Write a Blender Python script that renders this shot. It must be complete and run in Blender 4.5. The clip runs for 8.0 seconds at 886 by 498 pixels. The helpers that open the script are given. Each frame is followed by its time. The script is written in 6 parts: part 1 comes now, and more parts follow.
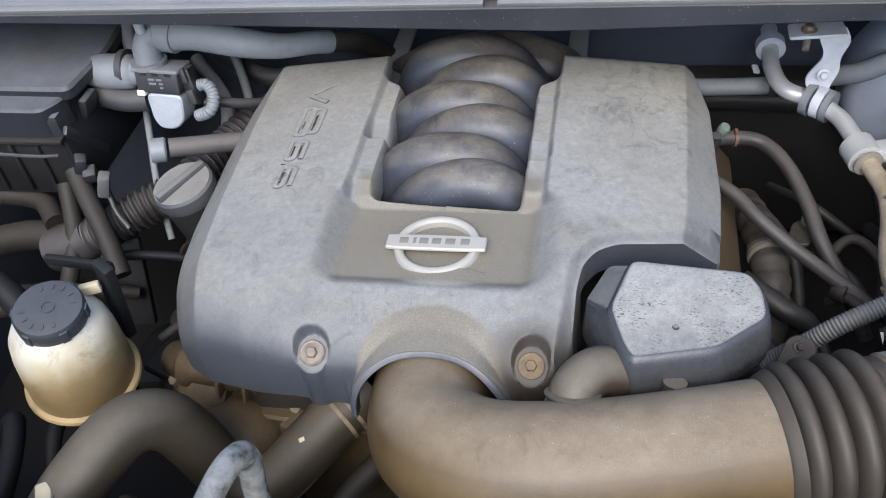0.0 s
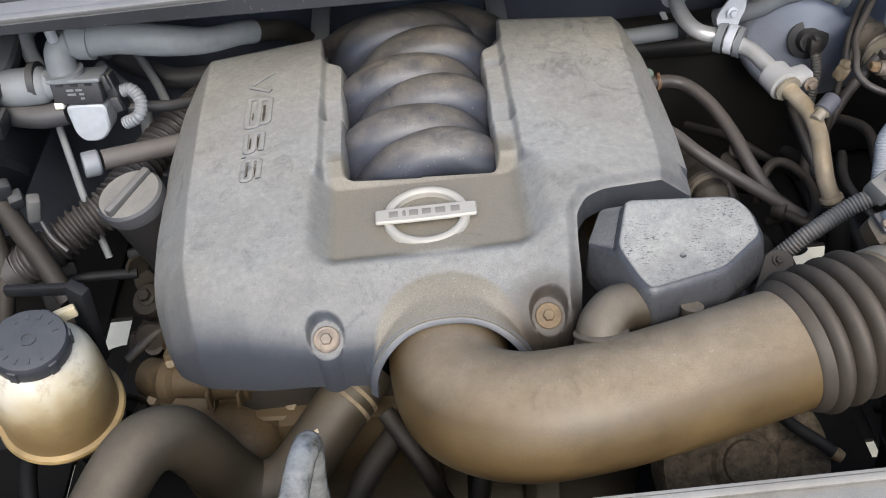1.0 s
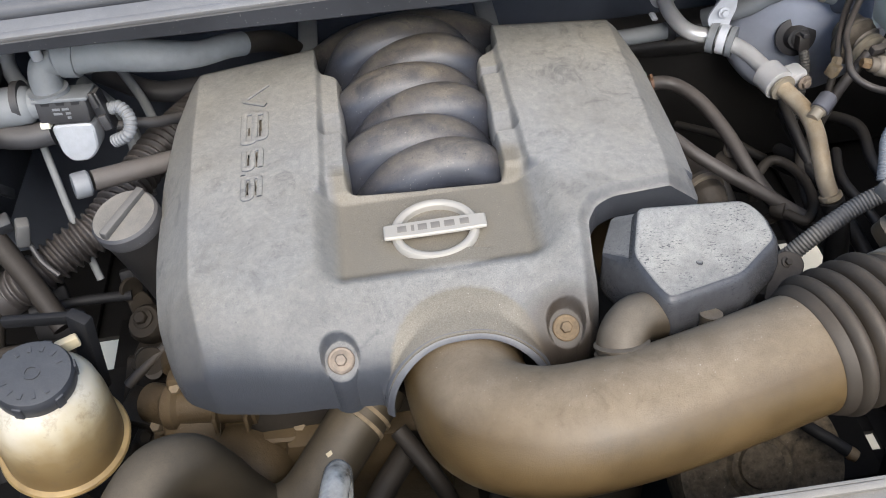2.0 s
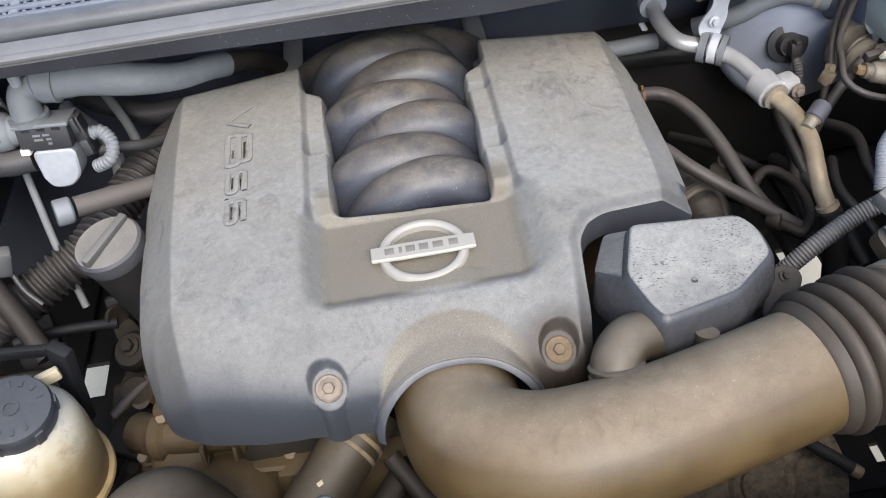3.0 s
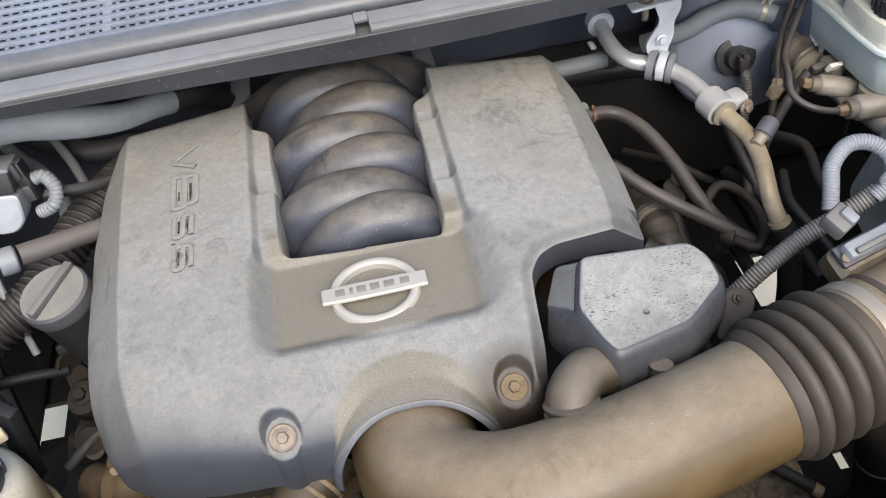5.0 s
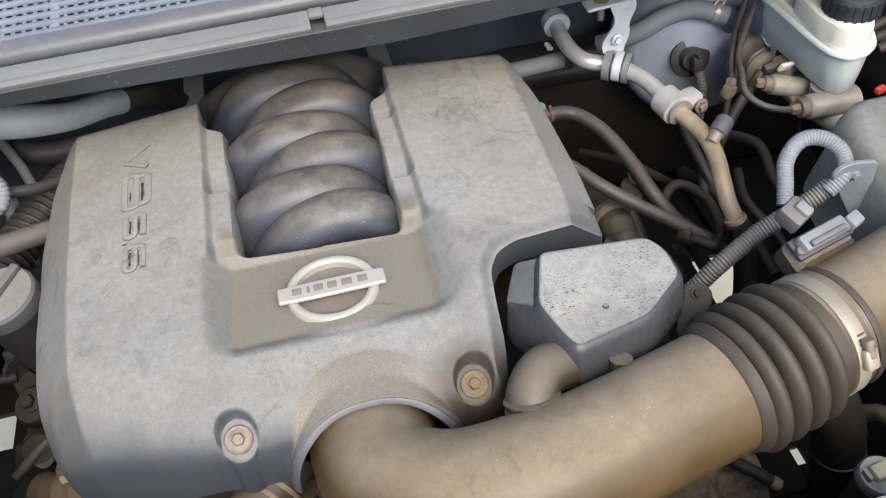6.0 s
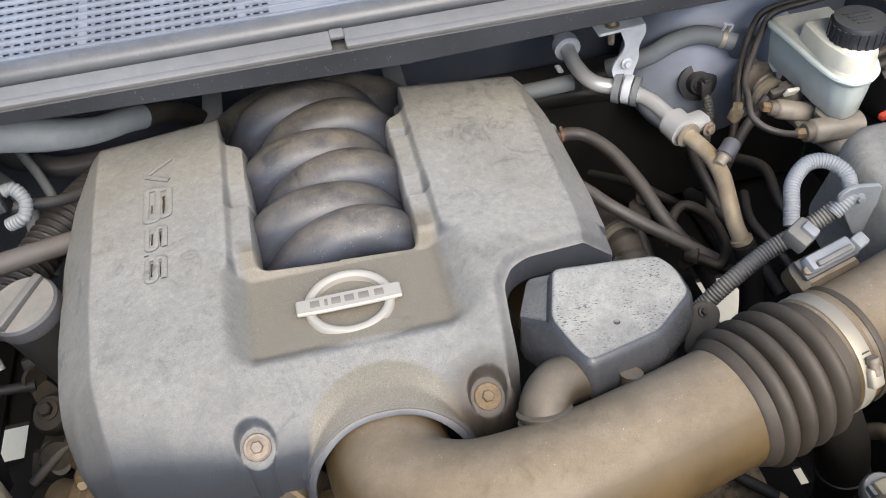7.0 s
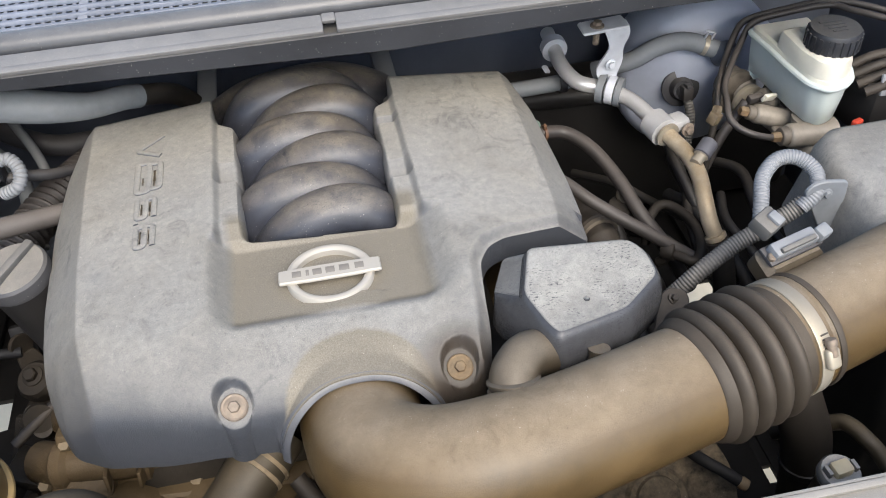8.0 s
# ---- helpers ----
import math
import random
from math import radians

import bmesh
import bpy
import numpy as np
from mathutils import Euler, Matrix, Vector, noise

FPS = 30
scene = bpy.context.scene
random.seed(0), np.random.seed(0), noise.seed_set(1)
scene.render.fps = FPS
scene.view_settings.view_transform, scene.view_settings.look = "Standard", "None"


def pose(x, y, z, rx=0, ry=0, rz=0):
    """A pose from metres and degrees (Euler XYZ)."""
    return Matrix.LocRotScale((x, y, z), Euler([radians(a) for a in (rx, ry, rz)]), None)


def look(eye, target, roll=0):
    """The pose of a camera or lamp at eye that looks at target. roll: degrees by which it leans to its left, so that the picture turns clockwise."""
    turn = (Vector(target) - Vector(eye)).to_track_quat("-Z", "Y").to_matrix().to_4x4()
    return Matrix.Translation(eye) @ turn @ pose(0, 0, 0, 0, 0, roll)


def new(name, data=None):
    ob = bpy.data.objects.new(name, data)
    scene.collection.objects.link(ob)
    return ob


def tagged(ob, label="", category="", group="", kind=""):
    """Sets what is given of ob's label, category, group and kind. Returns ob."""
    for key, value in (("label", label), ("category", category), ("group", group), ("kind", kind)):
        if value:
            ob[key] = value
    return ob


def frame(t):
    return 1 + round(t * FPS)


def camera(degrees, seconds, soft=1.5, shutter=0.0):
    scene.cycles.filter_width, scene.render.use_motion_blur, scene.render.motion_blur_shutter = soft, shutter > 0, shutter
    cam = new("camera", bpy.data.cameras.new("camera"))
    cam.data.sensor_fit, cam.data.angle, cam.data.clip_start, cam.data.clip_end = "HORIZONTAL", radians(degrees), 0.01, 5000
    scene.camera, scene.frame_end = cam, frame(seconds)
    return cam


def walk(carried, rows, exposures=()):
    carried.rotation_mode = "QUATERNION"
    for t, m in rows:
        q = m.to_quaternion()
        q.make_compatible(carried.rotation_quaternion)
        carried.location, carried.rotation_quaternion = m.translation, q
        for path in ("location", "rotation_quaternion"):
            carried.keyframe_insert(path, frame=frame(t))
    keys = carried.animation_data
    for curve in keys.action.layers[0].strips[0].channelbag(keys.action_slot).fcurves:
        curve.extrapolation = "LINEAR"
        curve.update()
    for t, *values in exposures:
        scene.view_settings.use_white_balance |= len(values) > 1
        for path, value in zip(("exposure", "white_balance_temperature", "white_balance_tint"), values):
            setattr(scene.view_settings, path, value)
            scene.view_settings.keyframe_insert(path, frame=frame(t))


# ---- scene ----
cam = camera(52.8, 8.0, soft=1.0)
PATH = [
    (0, (0.167, -0.576, 1.572), (-0.214, 0.816, 0.187), -8.6),
    (0.5, (0.082, -0.577, 1.564), (-0.086, 0.83, 0.153), -6.2),
    (1, (0.027, -0.601, 1.571), (-0.004, 0.797, 0.141), -7.1),
    (1.5, (0.001, -0.601, 1.576), (0.013, 0.793, 0.142), -7.5),
    (1.7, (-0.013, -0.593, 1.578), (0.022, 0.793, 0.137), -6.9),
    (2.8, (-0.011, -0.553, 1.569), (0.051, 0.830, 0.126), -6.9),
    (3, (-0.001, -0.557, 1.569), (0.05, 0.843, 0.142), -7.9),
    (3.5, (0.013, -0.552, 1.573), (0.078, 0.849, 0.147), -9.0),
    (4, (0.016, -0.553, 1.582), (0.095, 0.844, 0.153), -8.9),
    (4.2, (0.011, -0.549, 1.586), (0.100, 0.841, 0.151), -8.5),
    (5.3, (0.027, -0.529, 1.581), (0.159, 0.865, 0.153), -8.4),
    (5.5, (0.026, -0.533, 1.573), (0.191, 0.869, 0.156), -7.6),
    (6, (0.023, -0.534, 1.57), (0.229, 0.855, 0.146), -6.3),
    (6.5, (0.015, -0.541, 1.578), (0.221, 0.852, 0.158), -6.0),
    (7, (0.007, -0.548, 1.582), (0.222, 0.872, 0.19), -5.4),
    (7.5, (0.007, -0.551, 1.581), (0.229, 0.893, 0.215), -4.7),
    (8, (0.01, -0.598, 1.57), (0.247, 0.852, 0.214), -2.9),
]
walk(cam, [(t, look(eye, target, roll)) for t, eye, target, roll in PATH],
     [(0.0, 1.07, 5980, 10), (0.5, 1.02, 6150, 10), (1.0, 1.05, 6400, 9), (1.5, 1.08, 6450, 9), (3.0, 1.15, 6320, 10), (4.2, 1.18, 6420, 10), (5.5, 1.16, 6560, 9), (8.0, 1.20, 6600, 9)])

# ---- light ----
world = bpy.data.worlds.new("world")
scene.world = world
world.use_nodes = True
wn = world.node_tree
sky = wn.nodes.new("ShaderNodeTexSky")
sky.sky_type, sky.sun_disc = "NISHITA", False
sky.sun_elevation, sky.sun_rotation = radians(47), radians(175)
sky.air_density, sky.dust_density = 1.0, 2.0
wn.links.new(sky.outputs[0], wn.nodes["Background"].inputs[0])
wn.nodes["Background"].inputs[1].default_value = 0.145
sun = new("sun", bpy.data.lights.new("sun", "SUN"))
sun.data.energy, sun.data.angle, sun.data.color = 1.6, radians(38), (1.0, 0.95, 0.88)
sun.matrix_world = look((0.2, -2.36, 3.54), (0, 0, 1))


# ---- materials ----
def surface(name, base, rough=0.6, metal=0.0, dust=None, amount=0.6, grain=60.0, blotch=9.0, spread=0.35,
            bump=0.15, bump_scale=400.0, specks=0.0, coat=0.0, side=0.0, edge=0.35, scuff=0.0, shine=0.5, rub=0.74, patchy=0.75, lean=0.0, film_rough=0.66, streak=0.0):
    """A worn surface: grain and blotches in the base colour, dust that lies on faces that look up, fine relief. lean
    thins the dust on front faces, to darken them as in shade.
    """
    m = bpy.data.materials.new(name)
    m.use_nodes = True
    t = m.node_tree
    n, l = t.nodes, t.links
    bsdf = n["Principled BSDF"]
    co = n.new("ShaderNodeTexCoord").outputs["Object"]

    def tex(scale, detail=4.0, rough_=0.6):
        k = n.new("ShaderNodeTexNoise")
        k.inputs["Scale"].default_value, k.inputs["Detail"].default_value = scale, detail
        k.inputs["Roughness"].default_value = rough_
        l.new(co, k.inputs["Vector"])
        return k.outputs["Fac"]

    def span(value, a, b, c, d):
        k = n.new("ShaderNodeMapRange")
        for i, v in zip(("From Min", "From Max", "To Min", "To Max"), (a, b, c, d)):
            k.inputs[i].default_value = v
        l.new(value, k.inputs["Value"])
        return k.outputs["Result"]

    def calc(op, a, b):
        k = n.new("ShaderNodeMath")
        k.operation, k.use_clamp = op, True
        for i, v in enumerate((a, b)):
            if isinstance(v, (int, float)):
                k.inputs[i].default_value = v
            else:
                l.new(v, k.inputs[i])
        return k.outputs[0]

    def mix(fac, a, b, how="MIX"):
        k = n.new("ShaderNodeMix")
        k.data_type, k.blend_type = "RGBA", how
        for i, v in zip((0, 6, 7), (fac, a, b)):
            if isinstance(v, (int, float)):
                k.inputs[i].default_value = v
            elif isinstance(v, tuple):
                k.inputs[i].default_value = (*v, 1)
            else:
                l.new(v, k.inputs[i])
        return k.outputs[2]

    big, fine, grit = tex(blotch, 5.0), tex(grain, 6.0, 0.7), tex(1300, 3.0, 0.7)
    dark = tuple(c * (1 - spread) for c in base)
    light = tuple(min(1, c * (1 + spread)) for c in base)
    colour = mix(span(big, 0.3, 0.7, 0, 1), dark, light)
    colour = mix(span(fine, 0.35, 0.65, 0, 0.35), colour, light)
    roughness = span(big, 0.3, 0.7, rough * 0.85, min(1, rough * 1.15))
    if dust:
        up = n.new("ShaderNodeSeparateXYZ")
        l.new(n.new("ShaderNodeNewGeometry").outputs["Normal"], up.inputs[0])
        # lean takes dust off forward faces, putting their weaker light into the colour
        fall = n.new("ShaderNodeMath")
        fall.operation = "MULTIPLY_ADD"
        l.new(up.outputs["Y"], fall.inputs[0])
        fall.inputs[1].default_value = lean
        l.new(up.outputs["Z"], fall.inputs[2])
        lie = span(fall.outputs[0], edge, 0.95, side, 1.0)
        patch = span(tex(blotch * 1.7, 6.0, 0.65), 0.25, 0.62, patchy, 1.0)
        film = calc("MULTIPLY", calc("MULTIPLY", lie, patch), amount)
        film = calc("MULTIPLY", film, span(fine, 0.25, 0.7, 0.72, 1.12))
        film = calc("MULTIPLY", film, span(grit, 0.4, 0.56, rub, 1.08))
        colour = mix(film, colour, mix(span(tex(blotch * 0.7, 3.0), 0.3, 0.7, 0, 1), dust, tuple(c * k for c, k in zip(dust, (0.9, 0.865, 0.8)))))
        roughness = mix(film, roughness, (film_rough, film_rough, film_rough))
    if scuff:
        smear = n.new("ShaderNodeTexNoise")
        smear.inputs["Scale"].default_value, smear.inputs["Detail"].default_value, smear.inputs["Roughness"].default_value = 26, 8.0, 0.75
        smear.inputs["Distortion"].default_value = 1.2
        l.new(co, smear.inputs["Vector"])
        mark = calc("MULTIPLY", span(smear.outputs["Fac"], 0.52, 0.66, 0, scuff), span(tex(7, 2.0), 0.42, 0.62, 0.15, 1))
        colour = mix(mark, colour, tuple(c * 0.8 for c in base))
        colour = mix(span(tex(420, 3.0, 0.8), 0.60, 0.72, 0, scuff), colour, tuple(c * 0.6 for c in base))
    if streak:
        along = n.new("ShaderNodeMapping")
        along.inputs["Scale"].default_value = (330, 760, 760)
        l.new(co, along.inputs[0])
        dash = n.new("ShaderNodeTexNoise")
        dash.inputs["Scale"].default_value, dash.inputs["Detail"].default_value = 1.0, 3.0
        l.new(along.outputs[0], dash.inputs["Vector"])
        mark = calc("MULTIPLY", span(dash.outputs["Fac"], 0.58, 0.66, 0, streak), span(tex(38, 3.0), 0.4, 0.58, 0.1, 1))
        colour = mix(mark, colour, tuple(c * 0.9 for c in base))
    if specks:
        v = n.new("ShaderNodeTexVoronoi")
        v.inputs["Scale"].default_value = 300
        l.new(co, v.inputs["Vector"])
        dot = span(v.outputs["Distance"], 0.06, 0.17, 1, 0)
        few = span(tex(110, 3.0), 0.5, 0.64, 0, specks)
        if lean:
            few = calc("MULTIPLY", few, calc("POWER", lie, 2.5))
        colour = mix(calc("MULTIPLY", dot, few), colour, (0.66, 0.62, 0.53))
    l.new(colour, bsdf.inputs["Base Color"])
    l.new(roughness, bsdf.inputs["Roughness"])
    bsdf.inputs["Metallic"].default_value = metal
    bsdf.inputs["Coat Weight"].default_value = coat
    bsdf.inputs["Specular IOR Level"].default_value = shine
    b = n.new("ShaderNodeBump")
    b.inputs["Strength"].default_value, b.inputs["Distance"].default_value = bump, 0.001
    l.new(tex(bump_scale, 4.0, 0.7), b.inputs["Height"])
    l.new(b.outputs[0], bsdf.inputs["Normal"])
    return m


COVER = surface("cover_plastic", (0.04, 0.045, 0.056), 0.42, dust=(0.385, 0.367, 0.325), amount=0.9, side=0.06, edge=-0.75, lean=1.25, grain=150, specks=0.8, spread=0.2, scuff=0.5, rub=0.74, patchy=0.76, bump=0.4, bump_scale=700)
RUNNER = surface("runner_plastic", (0.028, 0.031, 0.041), 0.34, dust=(0.25, 0.215, 0.168), amount=0.85, side=0.03, edge=0.56, specks=0.55, scuff=1.0, rub=0.65, patchy=0.2, blotch=24, grain=130, film_rough=0.43, bump=0.3, bump_scale=700)
RIM = surface("rim_plastic", (0.05, 0.055, 0.068), 0.40, dust=(0.25, 0.25, 0.25), amount=0.6, side=0.1, edge=-0.1, spread=0.2, film_rough=0.5)
BOX = surface("resonator_plastic", (0.034, 0.035, 0.040), 0.24, dust=(0.42, 0.408, 0.37), amount=0.9, grain=140, edge=0.82, lean=0.2, specks=0.15, side=0.07, scuff=0.5, streak=0.85, rub=0.8, patchy=0.6, film_rough=0.46, bump=0.35, bump_scale=700)
TUBE = surface("tube_rubber", (0.085, 0.054, 0.021), 0.42, dust=(0.29, 0.23, 0.158), amount=0.88, edge=0.5, lean=0.3, specks=0.65, side=0.03, blotch=14, spread=0.3, film_rough=0.55, rub=0.8, scuff=0.35, bump=0.25, bump_scale=600)
NECK = surface("neck_rubber", (0.04, 0.030, 0.018), 0.5, dust=(0.215, 0.178, 0.13), amount=0.75, edge=0.3, side=0.08, scuff=0.3, blotch=16)
BELLOWS = surface("bellows_rubber", (0.034, 0.027, 0.020), 0.55, shine=0.4, dust=(0.105, 0.083, 0.058), amount=0.7, edge=0.4, side=0.06, film_rough=0.58)
HOSE = surface("dusty_hose", (0.033, 0.033, 0.036), 0.5, dust=(0.14, 0.128, 0.12), amount=0.55, edge=0.35, side=0.03)
HOSE_GREY = surface("grey_hose", (0.155, 0.168, 0.182), 0.6, dust=(0.28, 0.287, 0.287), amount=0.6, edge=0.0, side=0.1)
HOSE_BROWN = surface("muddy_hose", (0.032, 0.025, 0.015), 0.55, dust=(0.14, 0.113, 0.077), amount=0.85, edge=0.42, side=0.03, scuff=0.3, patchy=0.5)
BLACK = surface("black_plastic", (0.014, 0.0145, 0.017), 0.42, dust=(0.20, 0.195, 0.185), amount=0.5, edge=0.6)
# grimy black plastic; deep in the bay its darkness also stands for shade
PITCH = surface("grimy_shaded_black", (0.015, 0.0142, 0.014), 0.5, shine=0.4, dust=(0.062, 0.053, 0.043), amount=0.55, edge=0.4, spread=0.4)
FUSE = surface("fuse_box_plastic", (0.014, 0.015, 0.018), 0.45, shine=0.35, dust=(0.25, 0.26, 0.275), amount=0.62, edge=0.35, side=0.04)
HOSE_MID = surface("worn_hose", (0.032, 0.029, 0.028), 0.5, dust=(0.135, 0.117, 0.106), amount=0.6, edge=0.3, side=0.03, blotch=16)
# dark brown hose; for hoses low in the bay the shade is in its colour
HOSE_DEEP = surface("dark_shaded_hose", (0.020, 0.017, 0.014), 0.6, shine=0.3, dust=(0.066, 0.055, 0.044), amount=0.6, edge=0.2, spread=0.4)
CAP = surface("cap_plastic", (0.028, 0.03, 0.036), 0.5, dust=(0.2, 0.195, 0.18), amount=0.3, edge=0.6, bump=0.25)
FILLER = surface("filler_cap_plastic", (0.05, 0.05, 0.054), 0.55, dust=(0.29, 0.27, 0.235), amount=0.9, edge=0.6, specks=0.3)
STEEL = surface("zinc_steel", (0.37, 0.335, 0.27), 0.36, metal=0.4, dust=(0.33, 0.275, 0.195), amount=0.6, edge=-0.1, spread=0.2, bump=0.1)
ALLOY = surface("pipe_alloy", (0.68, 0.675, 0.665), 0.3, metal=0.45, dust=(0.42, 0.40, 0.37), amount=0.25, edge=0.2, side=0.1, spread=0.22)
PIPE_BROWN = surface("stained_pipe", (0.42, 0.36, 0.27), 0.42, metal=0.3, dust=(0.27, 0.185, 0.085), amount=0.8, edge=0.0, side=0.15, spread=0.35, blotch=25, patchy=0.2)
PIPE_DULL = surface("muddy_steel", (0.20, 0.155, 0.10), 0.6, metal=0.2, dust=(0.24, 0.185, 0.115), amount=0.6, edge=0.0, spread=0.5, blotch=60)
BRACKET = surface("bracket_steel", (0.58, 0.595, 0.625), 0.45, metal=0.1, spread=0.15, blotch=40)
RUST = surface("rusty_bolt", (0.15, 0.10, 0.055), 0.75, metal=0.2, dust=(0.25, 0.2, 0.125), amount=0.5, spread=0.6, blotch=160)
BOLT = surface("dusty_bolt", (0.20, 0.16, 0.125), 0.6, metal=0.4, dust=(0.27, 0.225, 0.17), amount=0.5, spread=0.5, blotch=160)
BADGE = surface("satin_chrome", (0.40, 0.375, 0.33), 0.5, metal=0.1, dust=(0.43, 0.39, 0.32), amount=0.5, spread=0.08, bump=0.05)
BADGE_DARK = surface("badge_inlay", (0.21, 0.19, 0.16), 0.6, spread=0.15)
WHITE = surface("aged_white_plastic", (0.66, 0.64, 0.55), 0.4, spread=0.12, blotch=14, bump=0.05)
STAIN = surface("oil_stained_plastic", (0.30, 0.21, 0.09), 0.4, spread=0.4, blotch=22, bump=0.08)
MILKY = surface("milky_plastic", (0.54, 0.60, 0.58), 0.33, spread=0.1, bump=0.03)
MUDDY = surface("muddy_casting", (0.06, 0.042, 0.022), 0.5, metal=0.1, dust=(0.125, 0.088, 0.047), amount=0.85, shine=0.4, edge=0.0, side=0.12, spread=0.5, blotch=18, bump=0.7, bump_scale=160, specks=0.2)
GRIME = surface("grimy_metal", (0.027, 0.022, 0.0165), 0.8, shine=0.35, spread=0.6, blotch=22, bump=0.8, bump_scale=120)
BOOSTER = surface("booster_paint", (0.34, 0.37, 0.44), 0.36, dust=(0.30, 0.30, 0.31), amount=0.3, spread=0.15, blotch=12)
CAST = surface("dusty_casting", (0.24, 0.215, 0.18), 0.5, metal=0.2, dust=(0.27, 0.235, 0.19), amount=0.6, spread=0.45, blotch=34, bump=0.5, bump_scale=240)
GRIMY_ALLOY = surface("grimy_alloy", (0.13, 0.112, 0.09), 0.6, metal=0.2, spread=0.5, blotch=30, bump=0.4)
DARK_STEEL = surface("dark_steel", (0.05, 0.042, 0.034), 0.65, metal=0.2, spread=0.5, blotch=30, bump=0.4)
VENT = surface("vent_pipe_rubber", (0.075, 0.067, 0.062), 0.6, dust=(0.17, 0.152, 0.138), amount=0.7, edge=0.2, side=0.1)
BODY = surface("bay_paint", (0.082, 0.094, 0.121), 0.46, dust=(0.25, 0.25, 0.25), amount=0.4, spread=0.2, blotch=5)
COWL_DARK = surface("cowl_black", (0.022, 0.0235, 0.028), 0.6, shine=0.35, dust=(0.25, 0.24, 0.22), amount=0.4, specks=0.5, edge=0.5)
SEAL = surface("seal_rubber", (0.10, 0.10, 0.103), 0.5, dust=(0.25, 0.245, 0.235), amount=0.65, specks=0.3, edge=-0.1, side=0.2, spread=0.15)
BULB = surface("bulb_rubber", (0.05, 0.052, 0.058), 0.34, dust=(0.22, 0.22, 0.215), amount=0.5, edge=0.5, side=0.05, specks=0.3, scuff=0.4, film_rough=0.5)
GRILLE = surface("grille_plastic", (0.15, 0.172, 0.215), 0.6, dust=(0.245, 0.25, 0.262), amount=0.6, edge=0.0)
SOLENOID = surface("solenoid_can", (0.44, 0.46, 0.49), 0.55, metal=0.4, spread=0.12, blotch=90, bump=0.3)
CONDUIT = surface("grey_conduit", (0.17, 0.18, 0.192), 0.5, dust=(0.30, 0.30, 0.298), amount=0.45, edge=0.2)
CONDUIT_DARK = surface("dark_conduit", (0.075, 0.075, 0.074), 0.55, dust=(0.23, 0.215, 0.19), amount=0.7, edge=0.0)
GREEN = surface("green_cap", (0.17, 0.22, 0.18), 0.6, spread=0.15)
YELLOW = surface("yellow_plastic", (0.75, 0.55, 0.06), 0.5, spread=0.15)
PORT_CAP = surface("port_cap_plastic", (0.075, 0.076, 0.09), 0.5, dust=(0.2, 0.2, 0.21), amount=0.4, spread=0.15)
RED = surface("red_clip", (0.55, 0.06, 0.03), 0.5, spread=0.15)
CLEAR = surface("cloudy_hose", (0.17, 0.165, 0.15), 0.16, spread=0.75, blotch=60, coat=0.3)


